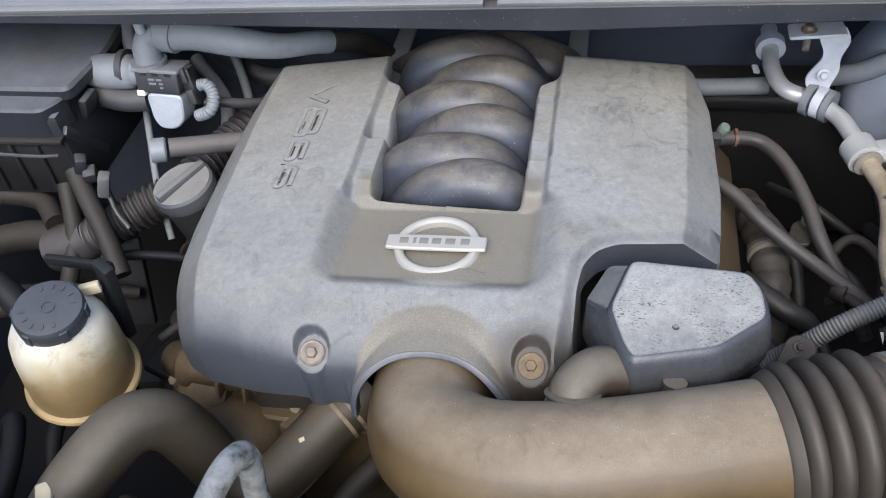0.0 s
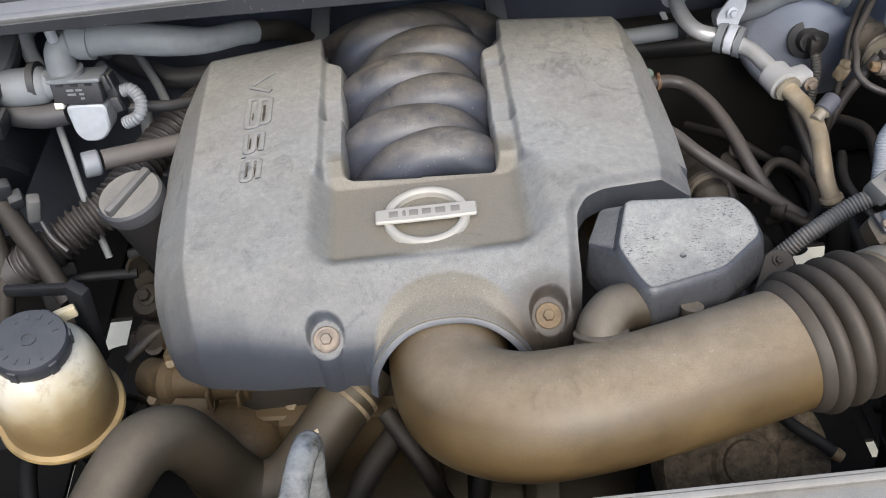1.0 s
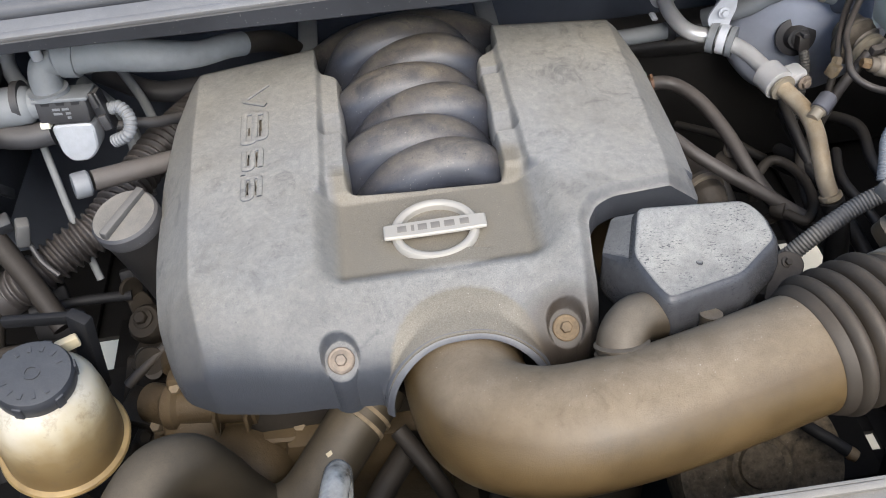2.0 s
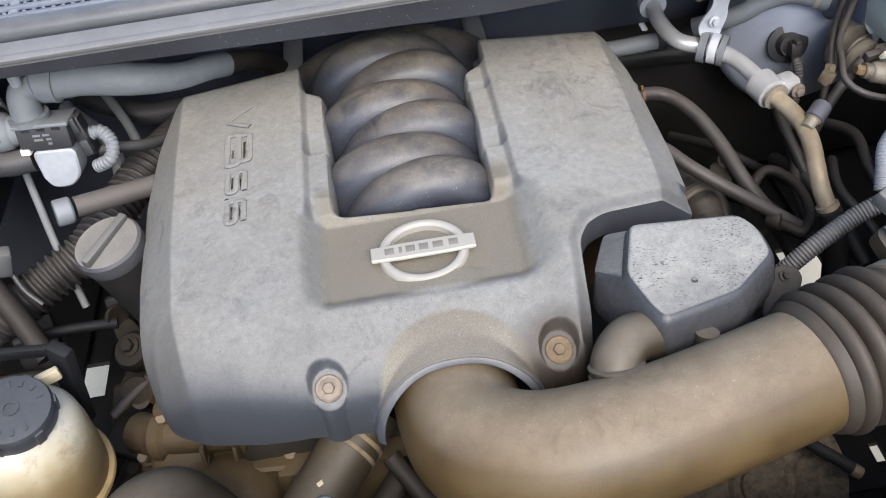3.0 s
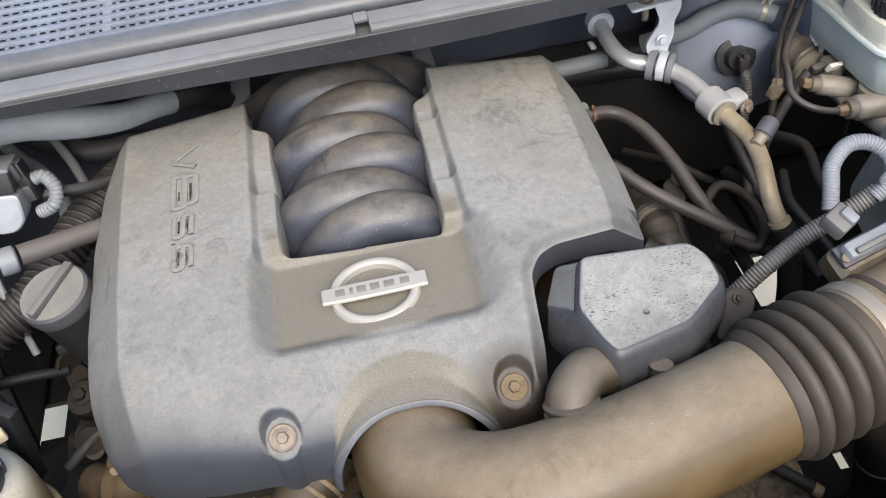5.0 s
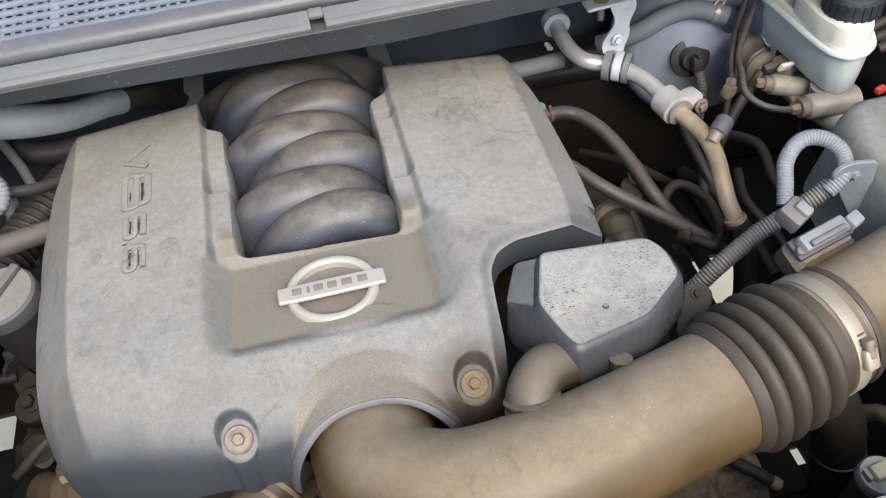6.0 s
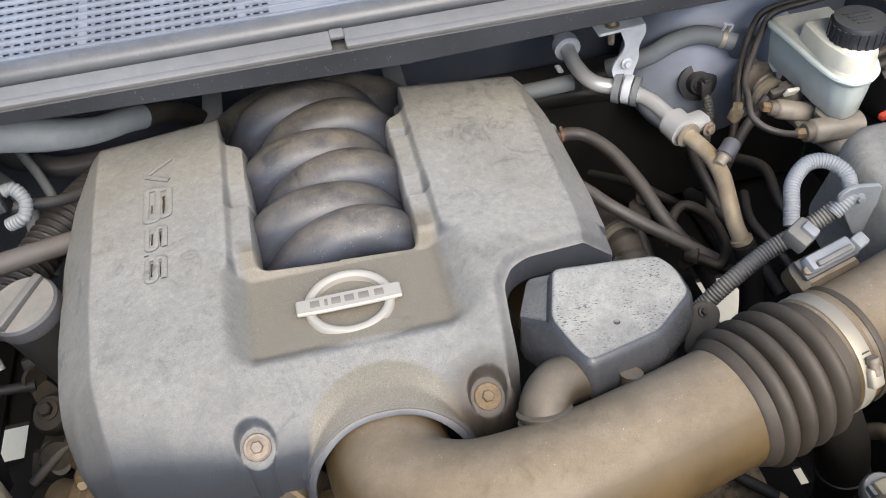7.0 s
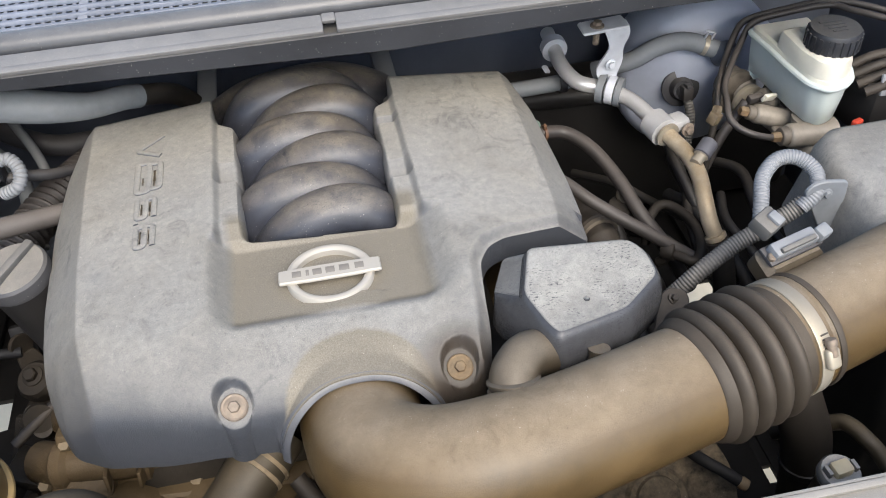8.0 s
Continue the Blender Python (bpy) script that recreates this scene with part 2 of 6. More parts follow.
def settle(m):
    """Brown grit that has settled in the cover's recess and on its hood, with ragged borders."""
    n, l = m.node_tree.nodes, m.node_tree.links
    co = n.new("ShaderNodeTexCoord").outputs["Object"]
    xyz = n.new("ShaderNodeSeparateXYZ")
    ragged = n.new("ShaderNodeTexNoise")
    ragged.inputs["Scale"].default_value, ragged.inputs["Detail"].default_value, ragged.inputs["Roughness"].default_value = 260, 6.0, 0.8
    l.new(co, ragged.inputs["Vector"])
    jitter = n.new("ShaderNodeVectorMath")
    jitter.operation = "MULTIPLY_ADD"
    l.new(ragged.outputs["Color"], jitter.inputs[0])
    jitter.inputs[1].default_value = (0.007, 0.007, 0.0)
    shift = n.new("ShaderNodeVectorMath")
    shift.inputs[1].default_value = (-0.0035, -0.0035, 0)
    l.new(co, shift.inputs[0])
    l.new(shift.outputs[0], jitter.inputs[2])
    l.new(jitter.outputs[0], xyz.inputs[0])

    def between(value, a, b):
        k = n.new("ShaderNodeMapRange")
        k.inputs["From Min"].default_value, k.inputs["From Max"].default_value = a, b
        l.new(value, k.inputs["Value"])
        return k.outputs[0]

    def both(op, a, b):
        k = n.new("ShaderNodeMath")
        k.operation = op
        l.new(a, k.inputs[0])
        l.new(b, k.inputs[1])
        return k.outputs[0]

    box = both("MULTIPLY", both("MULTIPLY", between(xyz.outputs[0], -0.094, -0.086), between(xyz.outputs[0], 0.100, 0.090)),
               both("MULTIPLY", between(xyz.outputs[1], -0.043, -0.036), between(xyz.outputs[1], 0.104, 0.088)))
    ring = n.new("ShaderNodeMapping")
    ring.vector_type = "TEXTURE"
    ring.inputs["Location"].default_value, ring.inputs["Scale"].default_value = (0.0125, -0.135, 0.95), (0.068, 0.068, 9)
    l.new(jitter.outputs[0], ring.inputs[0])
    far = n.new("ShaderNodeVectorMath")
    far.operation = "LENGTH"
    l.new(ring.outputs[0], far.inputs[0])
    mask = both("MAXIMUM", box, between(far.outputs["Value"], 1.02, 0.96))
    grain = n.new("ShaderNodeValToRGB")
    grain.color_ramp.elements[0].position, grain.color_ramp.elements[0].color = 0.36, (0.125, 0.106, 0.074, 1)
    grain.color_ramp.elements[1].position, grain.color_ramp.elements[1].color = 0.64, (0.235, 0.205, 0.152, 1)
    fleck = n.new("ShaderNodeTexNoise")
    fleck.inputs["Scale"].default_value, fleck.inputs["Detail"].default_value, fleck.inputs["Roughness"].default_value = 850, 4.0, 0.8
    l.new(co, fleck.inputs["Vector"])
    l.new(fleck.outputs["Fac"], grain.inputs[0])
    weak = n.new("ShaderNodeMath")
    weak.operation = "MULTIPLY"
    weak.inputs[1].default_value = 0.85
    l.new(mask, weak.inputs[0])
    dots = n.new("ShaderNodeTexVoronoi")
    dots.inputs["Scale"].default_value = 330
    l.new(co, dots.inputs["Vector"])
    lots = n.new("ShaderNodeTexNoise")
    lots.inputs["Scale"].default_value = 140
    l.new(co, lots.inputs["Vector"])
    crumb = n.new("ShaderNodeMix")
    crumb.data_type = "RGBA"
    l.new(both("MULTIPLY", between(dots.outputs["Distance"], 0.2, 0.11), between(lots.outputs["Fac"], 0.54, 0.68)), crumb.inputs[0])
    l.new(grain.outputs[0], crumb.inputs[6])
    crumb.inputs[7].default_value = (0.40, 0.36, 0.28, 1)
    bsdf = n["Principled BSDF"]
    old = bsdf.inputs["Base Color"].links[0].from_socket
    blend = n.new("ShaderNodeMix")
    blend.data_type = "RGBA"
    l.new(weak.outputs[0], blend.inputs[0])
    l.new(old, blend.inputs[6])
    l.new(crumb.outputs[2], blend.inputs[7])
    # oily brown dirt that has crept out round the rusty bolt
    spot = n.new("ShaderNodeMapping")
    spot.vector_type = "TEXTURE"
    spot.inputs["Location"].default_value, spot.inputs["Scale"].default_value = (0.097, -0.110, 0.95), (0.042, 0.034, 9)
    l.new(jitter.outputs[0], spot.inputs[0])
    reach = n.new("ShaderNodeVectorMath")
    reach.operation = "LENGTH"
    l.new(spot.outputs[0], reach.inputs[0])
    oily = n.new("ShaderNodeMix")
    oily.data_type = "RGBA"
    thick = n.new("ShaderNodeMath")
    thick.operation = "MULTIPLY"
    thick.inputs[1].default_value = 0.78
    l.new(between(reach.outputs["Value"], 1.05, 0.5), thick.inputs[0])
    l.new(thick.outputs[0], oily.inputs[0])
    l.new(blend.outputs[2], oily.inputs[6])
    oily.inputs[7].default_value = (0.05, 0.036, 0.022, 1)
    l.new(oily.outputs[2], bsdf.inputs["Base Color"])


def stained(name):
    """White reservoir plastic with brown oil drawn down its lower half in uneven runs."""
    m = bpy.data.materials.new(name)
    m.use_nodes = True
    n, l = m.node_tree.nodes, m.node_tree.links
    co = n.new("ShaderNodeTexCoord").outputs["Object"]
    xyz = n.new("ShaderNodeSeparateXYZ")
    l.new(co, xyz.inputs[0])
    runs = n.new("ShaderNodeTexNoise")
    stretch = n.new("ShaderNodeMapping")
    stretch.inputs["Scale"].default_value = (34, 34, 26)
    l.new(co, stretch.inputs[0])
    l.new(stretch.outputs[0], runs.inputs["Vector"])
    runs.inputs["Scale"].default_value, runs.inputs["Detail"].default_value = 1.0, 5.0
    line = n.new("ShaderNodeMath")
    line.operation = "MULTIPLY_ADD"
    l.new(runs.outputs["Fac"], line.inputs[0])
    line.inputs[1].default_value = 0.06
    l.new(xyz.outputs["Z"], line.inputs[2])
    ramp = n.new("ShaderNodeValToRGB")
    ramp.color_ramp.elements[0].position, ramp.color_ramp.elements[0].color = 0.0, (0.20, 0.135, 0.06, 1)
    ramp.color_ramp.elements[1].position, ramp.color_ramp.elements[1].color = 1.0, (0.54, 0.52, 0.455, 1)
    for at, c in ((0.30, (0.27, 0.195, 0.095, 1)), (0.45, (0.40, 0.325, 0.20, 1)), (0.55, (0.44, 0.385, 0.275, 1)), (0.72, (0.51, 0.475, 0.395, 1))):
        ramp.color_ramp.elements.new(at).color = c
    fit = n.new("ShaderNodeMapRange")
    fit.inputs["From Min"].default_value, fit.inputs["From Max"].default_value = 0.925, 1.050
    l.new(line.outputs[0], fit.inputs["Value"])
    l.new(fit.outputs[0], ramp.inputs[0])
    grubby = n.new("ShaderNodeTexNoise")
    grubby.inputs["Scale"].default_value, grubby.inputs["Detail"].default_value, grubby.inputs["Roughness"].default_value = 42, 8.0, 0.72
    l.new(co, grubby.inputs["Vector"])
    where = n.new("ShaderNodeMapRange")
    where.inputs["From Min"].default_value, where.inputs["From Max"].default_value, where.inputs["To Max"].default_value = 0.54, 0.70, 0.65
    l.new(grubby.outputs["Fac"], where.inputs["Value"])
    dirty = n.new("ShaderNodeMix")
    dirty.data_type = "RGBA"
    l.new(where.outputs[0], dirty.inputs[0])
    l.new(ramp.outputs[0], dirty.inputs[6])
    dirty.inputs[7].default_value = (0.17, 0.125, 0.075, 1)
    l.new(dirty.outputs[2], n["Principled BSDF"].inputs["Base Color"])
    n["Principled BSDF"].inputs["Roughness"].default_value = 0.38
    n["Principled BSDF"].inputs["Subsurface Weight"].default_value = 0.15
    n["Principled BSDF"].inputs["Subsurface Radius"].default_value = (0.01, 0.008, 0.005)
    return m


for plastic in (MILKY, WHITE):
    body = plastic.node_tree.nodes["Principled BSDF"]
    body.inputs["Subsurface Weight"].default_value = 0.35
    body.inputs["Subsurface Radius"].default_value = (0.012, 0.012, 0.010)
settle(COVER)
TANK = stained("stained_tank")
# own colour of some black parts; on floor, looms and trays it paints shade
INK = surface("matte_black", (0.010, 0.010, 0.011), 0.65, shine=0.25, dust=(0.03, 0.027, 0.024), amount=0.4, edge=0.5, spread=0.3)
# mud darkened for parts in the left cavity, so its shade is painted in
SHADED_MUD = surface("shaded_mud", (0.017, 0.013, 0.009), 0.7, shine=0.3, dust=(0.040, 0.031, 0.020), amount=0.7, edge=0.2, spread=0.6, blotch=30, bump=0.8, bump_scale=150)
ORANGE = surface("orange_clip", (0.15, 0.08, 0.045), 0.55, spread=0.25)
RAIL = surface("rail_plastic", (0.17, 0.16, 0.14), 0.6, dust=(0.35, 0.33, 0.295), amount=0.85, edge=0.3, specks=0.4)
GRAVEL = surface("rough_grit", (0.10, 0.078, 0.052), 0.85, shine=0.3, spread=0.75, blotch=110, grain=300, bump=1.0, bump_scale=160, specks=0.5)
CREAM = surface("cream_plastic", (0.50, 0.42, 0.27), 0.5, spread=0.2)
GROUND = surface("pale_concrete", (0.50, 0.43, 0.31), 0.9, spread=0.15, blotch=3, grain=40, bump=0.5, bump_scale=90)


# ---- mesh helpers ----
def finish(bm, name, material, angle=38):
    bmesh.ops.recalc_face_normals(bm, faces=bm.faces)
    me = bpy.data.meshes.new(name)
    bm.to_mesh(me)
    bm.free()
    for f in me.polygons:
        f.use_smooth = True
    me.set_sharp_from_angle(angle=radians(angle))
    me.materials.append(material)
    return me


def thing(name, label, category, at=(0, 0, 0), group="", kind=""):
    ob = new(name)
    ob.empty_display_size = 0.02
    ob.location = at
    return tagged(ob, label, category, group, kind)


def part(name, bm, material, parent, label="", angle=38):
    ob = new(name, finish(bm, name, material, angle))
    ob.parent = parent
    total = parent.location
    if not parent.parent:
        ob.matrix_parent_inverse = Matrix.Translation(-total)
    return tagged(ob, label)


def piece(name, me, parent, m):
    """One of many alike parts that share a mesh."""
    ob = new(name, me)
    ob.parent = parent
    ob.matrix_basis = Matrix.Translation(-parent.location) @ m
    return ob


def solid(name, bm, material, label, category, group="", kind="", angle=38):
    return tagged(new(name, finish(bm, name, material, angle)), label, category, group, kind)


def spline(ctrl, step=0.004):
    """A smooth line through the control points, in even steps."""
    p = [Vector(c) for c in ctrl]
    p = [2 * p[0] - p[1], *p, 2 * p[-1] - p[-2]]
    fine = []
    for a, b, c, d in zip(p, p[1:], p[2:], p[3:]):
        for i in range(24):
            u = i / 24
            fine.append(0.5 * (2 * b + (c - a) * u + (2 * a - 5 * b + 4 * c - d) * u * u + (3 * b - a - 3 * c + d) * u ** 3))
    fine.append(p[-2])
    run = [0.0]
    for a, b in zip(fine, fine[1:]):
        run.append(run[-1] + (b - a).length)
    count = max(3, int(run[-1] / step))
    out, k = [], 0
    for i in range(count + 1):
        s = run[-1] * i / count
        while k < len(run) - 2 and run[k + 1] < s:
            k += 1
        u = (s - run[k]) / max(1e-9, run[k + 1] - run[k])
        out.append(fine[k].lerp(fine[k + 1], min(1, max(0, u))))
    return out


def sweep(bm, pts, radius, seg=18, cap=True, hollow=False):
    """A round tube along points; radius is a number or a function of the way along in metres."""
    rings, s = [], 0.0
    tangent = (pts[1] - pts[0]).normalized()
    side = tangent.orthogonal().normalized()
    for i, p in enumerate(pts):
        a, b = pts[max(0, i - 1)], pts[min(len(pts) - 1, i + 1)]
        if i:
            s += (p - pts[i - 1]).length
        d = (b - a).normalized()
        side = (side - d * side.dot(d)).normalized()
        up = d.cross(side)
        r = radius(s) if callable(radius) else radius
        rings.append([bm.verts.new(p + (side * math.cos(2 * math.pi * k / seg) + up * math.sin(2 * math.pi * k / seg)) * r) for k in range(seg)])
    join(bm, rings, cap)
    return bm


def join(bm, rings, cap=True):
    for a, b in zip(rings, rings[1:]):
        n = len(a)
        for k in range(n):
            bm.faces.new((a[k], a[(k + 1) % n], b[(k + 1) % n], b[k]))
    if cap:
        bm.faces.new(rings[0][::-1])
        bm.faces.new(rings[-1])


def hose(ctrl, radius, seg=18, step=0.004):
    return sweep(bmesh.new(), spline(ctrl, step), radius, seg)


def ribbed(ctrl, radius, pitch, depth, seg=20):
    """Corrugated tube."""
    return sweep(bmesh.new(), spline(ctrl, pitch / 8), lambda s: radius + depth * math.copysign(abs(math.cos(2 * math.pi * s / pitch)) ** 0.6, math.cos(2 * math.pi * s / pitch)), seg)


def lathe(profile, at=(0, 0, 0), axis=(0, 0, 1), seg=36, bm=None):
    """Rings of (radius, height) about an axis."""
    bm = bm or bmesh.new()
    turn = Vector((0, 0, 1)).rotation_difference(Vector(axis)).to_matrix()
    rings = []
    for r, h in profile:
        rings.append([bm.verts.new(Vector(at) + turn @ Vector((r * math.cos(2 * math.pi * k / seg), r * math.sin(2 * math.pi * k / seg), h))) for k in range(seg)])
    join(bm, rings)
    return bm


def block(size, m=Matrix(), bevel=0.002, bm=None, seg=2):
    """A bevelled box, moved by m."""
    made = bmesh.new()
    bmesh.ops.create_cube(made, size=1)
    bmesh.ops.scale(made, vec=size, verts=made.verts)
    if bevel:
        bmesh.ops.bevel(made, geom=made.edges[:], offset=bevel, segments=seg, affect="EDGES", profile=0.5)
    bmesh.ops.transform(made, matrix=m, verts=made.verts)
    if bm is None:
        return made
    me = bpy.data.meshes.new("tmp")
    made.to_mesh(me)
    made.free()
    bm.from_mesh(me)
    bpy.data.meshes.remove(me)
    return bm


def rounded(poly, r, k=5):
    """A polygon's outline with its corners rounded."""
    out, n = [], len(poly)
    for i in range(n):
        a, b, c = (Vector(poly[j % n][:2]) for j in (i - 1, i, i + 1))
        u, v = a - b, c - b
        q = min(r, u.length * 0.45, v.length * 0.45)
        s, e = b + u.normalized() * q, b + v.normalized() * q
        for j in range(k):
            w = j / (k - 1)
            out.append((1 - w) ** 2 * s + 2 * w * (1 - w) * b + w * w * e)
    return out


def rounded_line(pts, r, k=5):
    """An open line with its corners rounded."""
    out = [Vector(pts[0])]
    for a, b, c in zip(pts, pts[1:], pts[2:]):
        a, b, c = Vector(a), Vector(b), Vector(c)
        q = min(r, (a - b).length * 0.45, (c - b).length * 0.45)
        s, e = b + (a - b).normalized() * q, b + (c - b).normalized() * q
        out += [(1 - w) ** 2 * s + 2 * w * (1 - w) * b + w * w * e for w in (i / (k - 1) for i in range(k))]
    return out + [Vector(pts[-1])]


def loft(layers, bm=None, m=Matrix()):
    """Closed outlines at heights: (points, z) with equal counts; z may be a function of x and y."""
    bm = bm or bmesh.new()
    rings = []
    for pts, z in layers:
        rings.append([bm.verts.new(m @ Vector((p[0], p[1], z(p[0], p[1]) if callable(z) else z))) for p in pts])
    join(bm, rings)
    return bm


def grow(pts, d):
    """An outline moved outwards by d."""
    n, out = len(pts), []
    area = sum(pts[i][0] * pts[(i + 1) % n][1] - pts[(i + 1) % n][0] * pts[i][1] for i in range(n))
    for i in range(n):
        e = Vector(pts[(i + 1) % n][:2]) - Vector(pts[i - 1][:2])
        o = Vector((e.y, -e.x)).normalized() * (1 if area > 0 else -1)
        out.append(Vector(pts[i][:2]) + o * d)
    return out


def plate(poly, z0, z1, m=Matrix(), r=0.004, bevel=0.001, bm=None):
    """A plate cut to a rounded outline with softened rims."""
    o = rounded(poly, r)
    return loft([(grow(o, -bevel), z0), (o, z0 + bevel), (o, z1 - bevel), (grow(o, -bevel), z1)], bm, m)


def hexbolt(at, axis, r, mat, parent=None, label="", flange=1.45, group="bolts"):
    """A flanged hexagon bolt head."""
    bm = lathe([(r * flange, 0), (r * flange, r * 0.2), (r * 1.15, r * 0.35)], at, axis, 24)
    turn = Vector((0, 0, 1)).rotation_difference(Vector(axis)).to_matrix().to_4x4()
    m = Matrix.Translation(at) @ turn
    six = [(r * 0.95 * math.cos(math.pi / 3 * k), r * 0.95 * math.sin(math.pi / 3 * k)) for k in range(6)]
    loft([(six, r * 0.3), (six, r * 0.95), (grow(six, -r * 0.15), r * 1.1)], bm, m)
    if parent:
        return part("bolt", bm, mat, parent, label)
    return solid("bolt", bm, mat, label, "bolt", group)


def ease(v, a, b):
    u = np.clip((v - a) / (b - a), 0, 1)
    return u * u * (3 - 2 * u)


# ---- the setting: ground, bay walls, cowl, front rail ----
solid("ground", plate([(-60, -60), (60, -60), (60, 60), (-60, 60)], -0.1, 0.0, r=1), GROUND, "pale sunlit concrete ground under the vehicle", "ground", kind="structure")


def wall(name, size, at, label, rot=(0, 0, 0)):
    return solid(name, block(size, pose(*at, *rot), 0.006), BODY, label, "bay wall", kind="structure")


wall("wall_firewall", (1.7, 0.02, 0.75), (0, 0.58, 0.755), "dark blue-grey painted sheet metal firewall")
wall("wall_left", (0.02, 1.1, 0.62), (-0.78, 0.04, 0.81), "dark painted inner fender wall of the engine bay")
wall("wall_right", (0.02, 1.1, 0.62), (0.86, 0.04, 0.81), "dark painted inner fender wall of the engine bay")

# the cowl's front lip is one pressed strip with a joint, the panel below it hangs free
panel = thing("cowl", "dusty black windscreen cowl with a pale front lip", "cowl", (0, 0.19, 1.1))
part("face", plate([(-0.75, 1.134), (-0.75, 1.138), (0.75, 1.138), (0.75, 1.121), (0.36, 1.119), (0.1, 1.112), (-0.3, 1.124)], -0.0025, 0.0025, Matrix.Translation((0, 0.193, 0)) @ pose(0, 0, 0, 90, 0, 0), 0.002), COWL_DARK, panel)
part("shelf", block((1.5, 0.13, 0.004), pose(0, 0.26, 1.131, 0, 0, 0), 0.001), COWL_DARK, panel)
for x0, x1 in ((-0.75, 0.033), (0.046, 0.75)):
    lip = part("lip", block((x1 - x0, 0.026, 0.005), pose((x0 + x1) / 2, 0.204, 1.1425, 16, 0, 0), 0.0018), SEAL, panel, "pale grey dusty rubber lip")
    part("ridge", block((x1 - x0, 0.009, 0.007), pose((x0 + x1) / 2, 0.1955, 1.141, 16, 0, 0), 0.002), SEAL, lip)
part("clip", block((0.014, 0.012, 0.005), pose(0.0395, 0.211, 1.1455, 16, 0, 0), 0.002), SEAL, panel, "dusty joint clip")
seal = thing("weatherstrip", "grey rubber bulb weatherstrip along the cowl", "seal", (0, 0.228, 1.14))
part("bulb", sweep(bmesh.new(), spline([(-0.75, 0.2345, 1.146), (-0.3, 0.2345, 1.146), (0.3, 0.2345, 1.146), (0.75, 0.2345, 1.146)], 0.03), 0.0145, 24), BULB, seal)
part("base", block((1.5, 0.03, 0.008), pose(0, 0.236, 1.132), 0.002), COWL_DARK, seal)
grille = thing("cowl_grille", "bluish grey slotted plastic cowl air grille", "grille", (0, 0.3, 1.13))
rod = finish(block((1.44, 0.0088, 0.005), pose(0, 0, 0, -14, 0, 0), 0.0012), "bar", GRILLE)
for i in range(12):
    piece("bar", rod, grille, pose(0, 0.262 + i * 0.0128, 1.1402 + i * 0.002))
thin, thick = finish(block((0.0040, 0.15, 0.006), Matrix(), 0.0008), "rib", GRILLE), finish(block((0.010, 0.15, 0.010), Matrix(), 0.002), "rib", GRILLE)
for i in range(146):
    x = -0.71 + i * 0.00975
    if not -0.02 < x < 0.05:
        piece("rib", thick if i % 16 == 4 else thin, grille, pose(x, 0.333, 1.1478, 8.9, 0, 0))
part("frame", block((1.5, 0.012, 0.01), pose(0, 0.252, 1.136), 0.003), GRILLE, grille)
part("centre", block((0.072, 0.15, 0.012), pose(0.015, 0.333, 1.148, 8.9, 0, 0), 0.004), GRILLE, grille)
# near-black tray, so that the slots read as shaded
part("tray", block((1.5, 0.3, 0.004), pose(0, 0.4, 1.112), 0.001), INK, grille)
part("rear", block((1.5, 0.2, 0.01), pose(0, 0.505, 1.173, 8.9, 0, 0), 0.003), GRILLE, grille)

rail = thing("radiator_support", "dusty grey plastic radiator support cover", "front rail", (0, -0.36, 0.9))
part("top", block((1.6, 0.16, 0.006), pose(0, -0.365, 0.966), 0.002), RAIL, rail)
part("flange", block((1.6, 0.006, 0.05), pose(0, -0.286, 0.948), 0.002), RAIL, rail)
part("edge", block((1.6, 0.008, 0.004), pose(0, -0.289, 0.971), 0.0015), RAIL, rail)
part("front", block((1.6, 0.01, 0.5), pose(0, -0.44, 0.715), 0.003), BLACK, rail)
for i, w in enumerate((0.012, 0.018, 0.008, 0.014)):
    part("label_bar", block((w * 0.6, 0.003, 0.0012), pose(0.112 + i * 0.012, -0.303, 0.97), 0), YELLOW, rail, "yellow printed warning line")

# ---- the engine under its cover ----
engine = thing("engine", "grimy mud-caked engine with brown castings", "engine", (0, 0.1, 0.5))
part("crankcase", block((0.44, 0.44, 0.36), pose(0, 0.16, 0.66), 0.02), GRIME, engine)
part("valley", block((0.2, 0.28, 0.03), pose(0, 0.2, 0.935), 0.004), GRIME, engine)
for x, turn in ((-0.235, 38), (0.235, -38)):
    part("valve_cover", block((0.12, 0.34, 0.09), pose(x, 0.18, 0.83, 0, turn, 0), 0.015), MUDDY, engine, "brown muddy cast valve cover")
part("timing_cover", block((0.30, 0.05, 0.3), pose(-0.03, -0.06, 0.66), 0.015), MUDDY, engine)
part("front_rib", block((0.012, 0.03, 0.2), pose(-0.02, -0.095, 0.7), 0.004), MUDDY, engine)
part("front_rib", block((0.012, 0.03, 0.2), pose(0.03, -0.095, 0.7), 0.004), MUDDY, engine)
part("front_rib", block((0.012, 0.03, 0.2), pose(0.08, -0.095, 0.7), 0.004), MUDDY, engine)


# ---- engine cover ----
HOOD_X, HOOD_Z, HOOD_W, HOOD_H = 0.012, 0.909, 0.0745, 0.0775
BOLTS = ((-0.094, -0.108, 0.9695), (0.100, -0.107, 0.9685))


def hood_arch(x):
    """Height of the intake hood's squarish arch across x."""
    u = np.clip(np.abs(x - HOOD_X) / HOOD_W, 0, 1)
    return HOOD_Z + HOOD_H * (1 - u ** 2.5) ** 0.4


def hood_front(x):
    """Where the leaning mouth of the intake hood ends."""
    return -0.111 - 0.022 * (1 - np.exp((hood_arch(x) - HOOD_Z - HOOD_H) / 0.02))


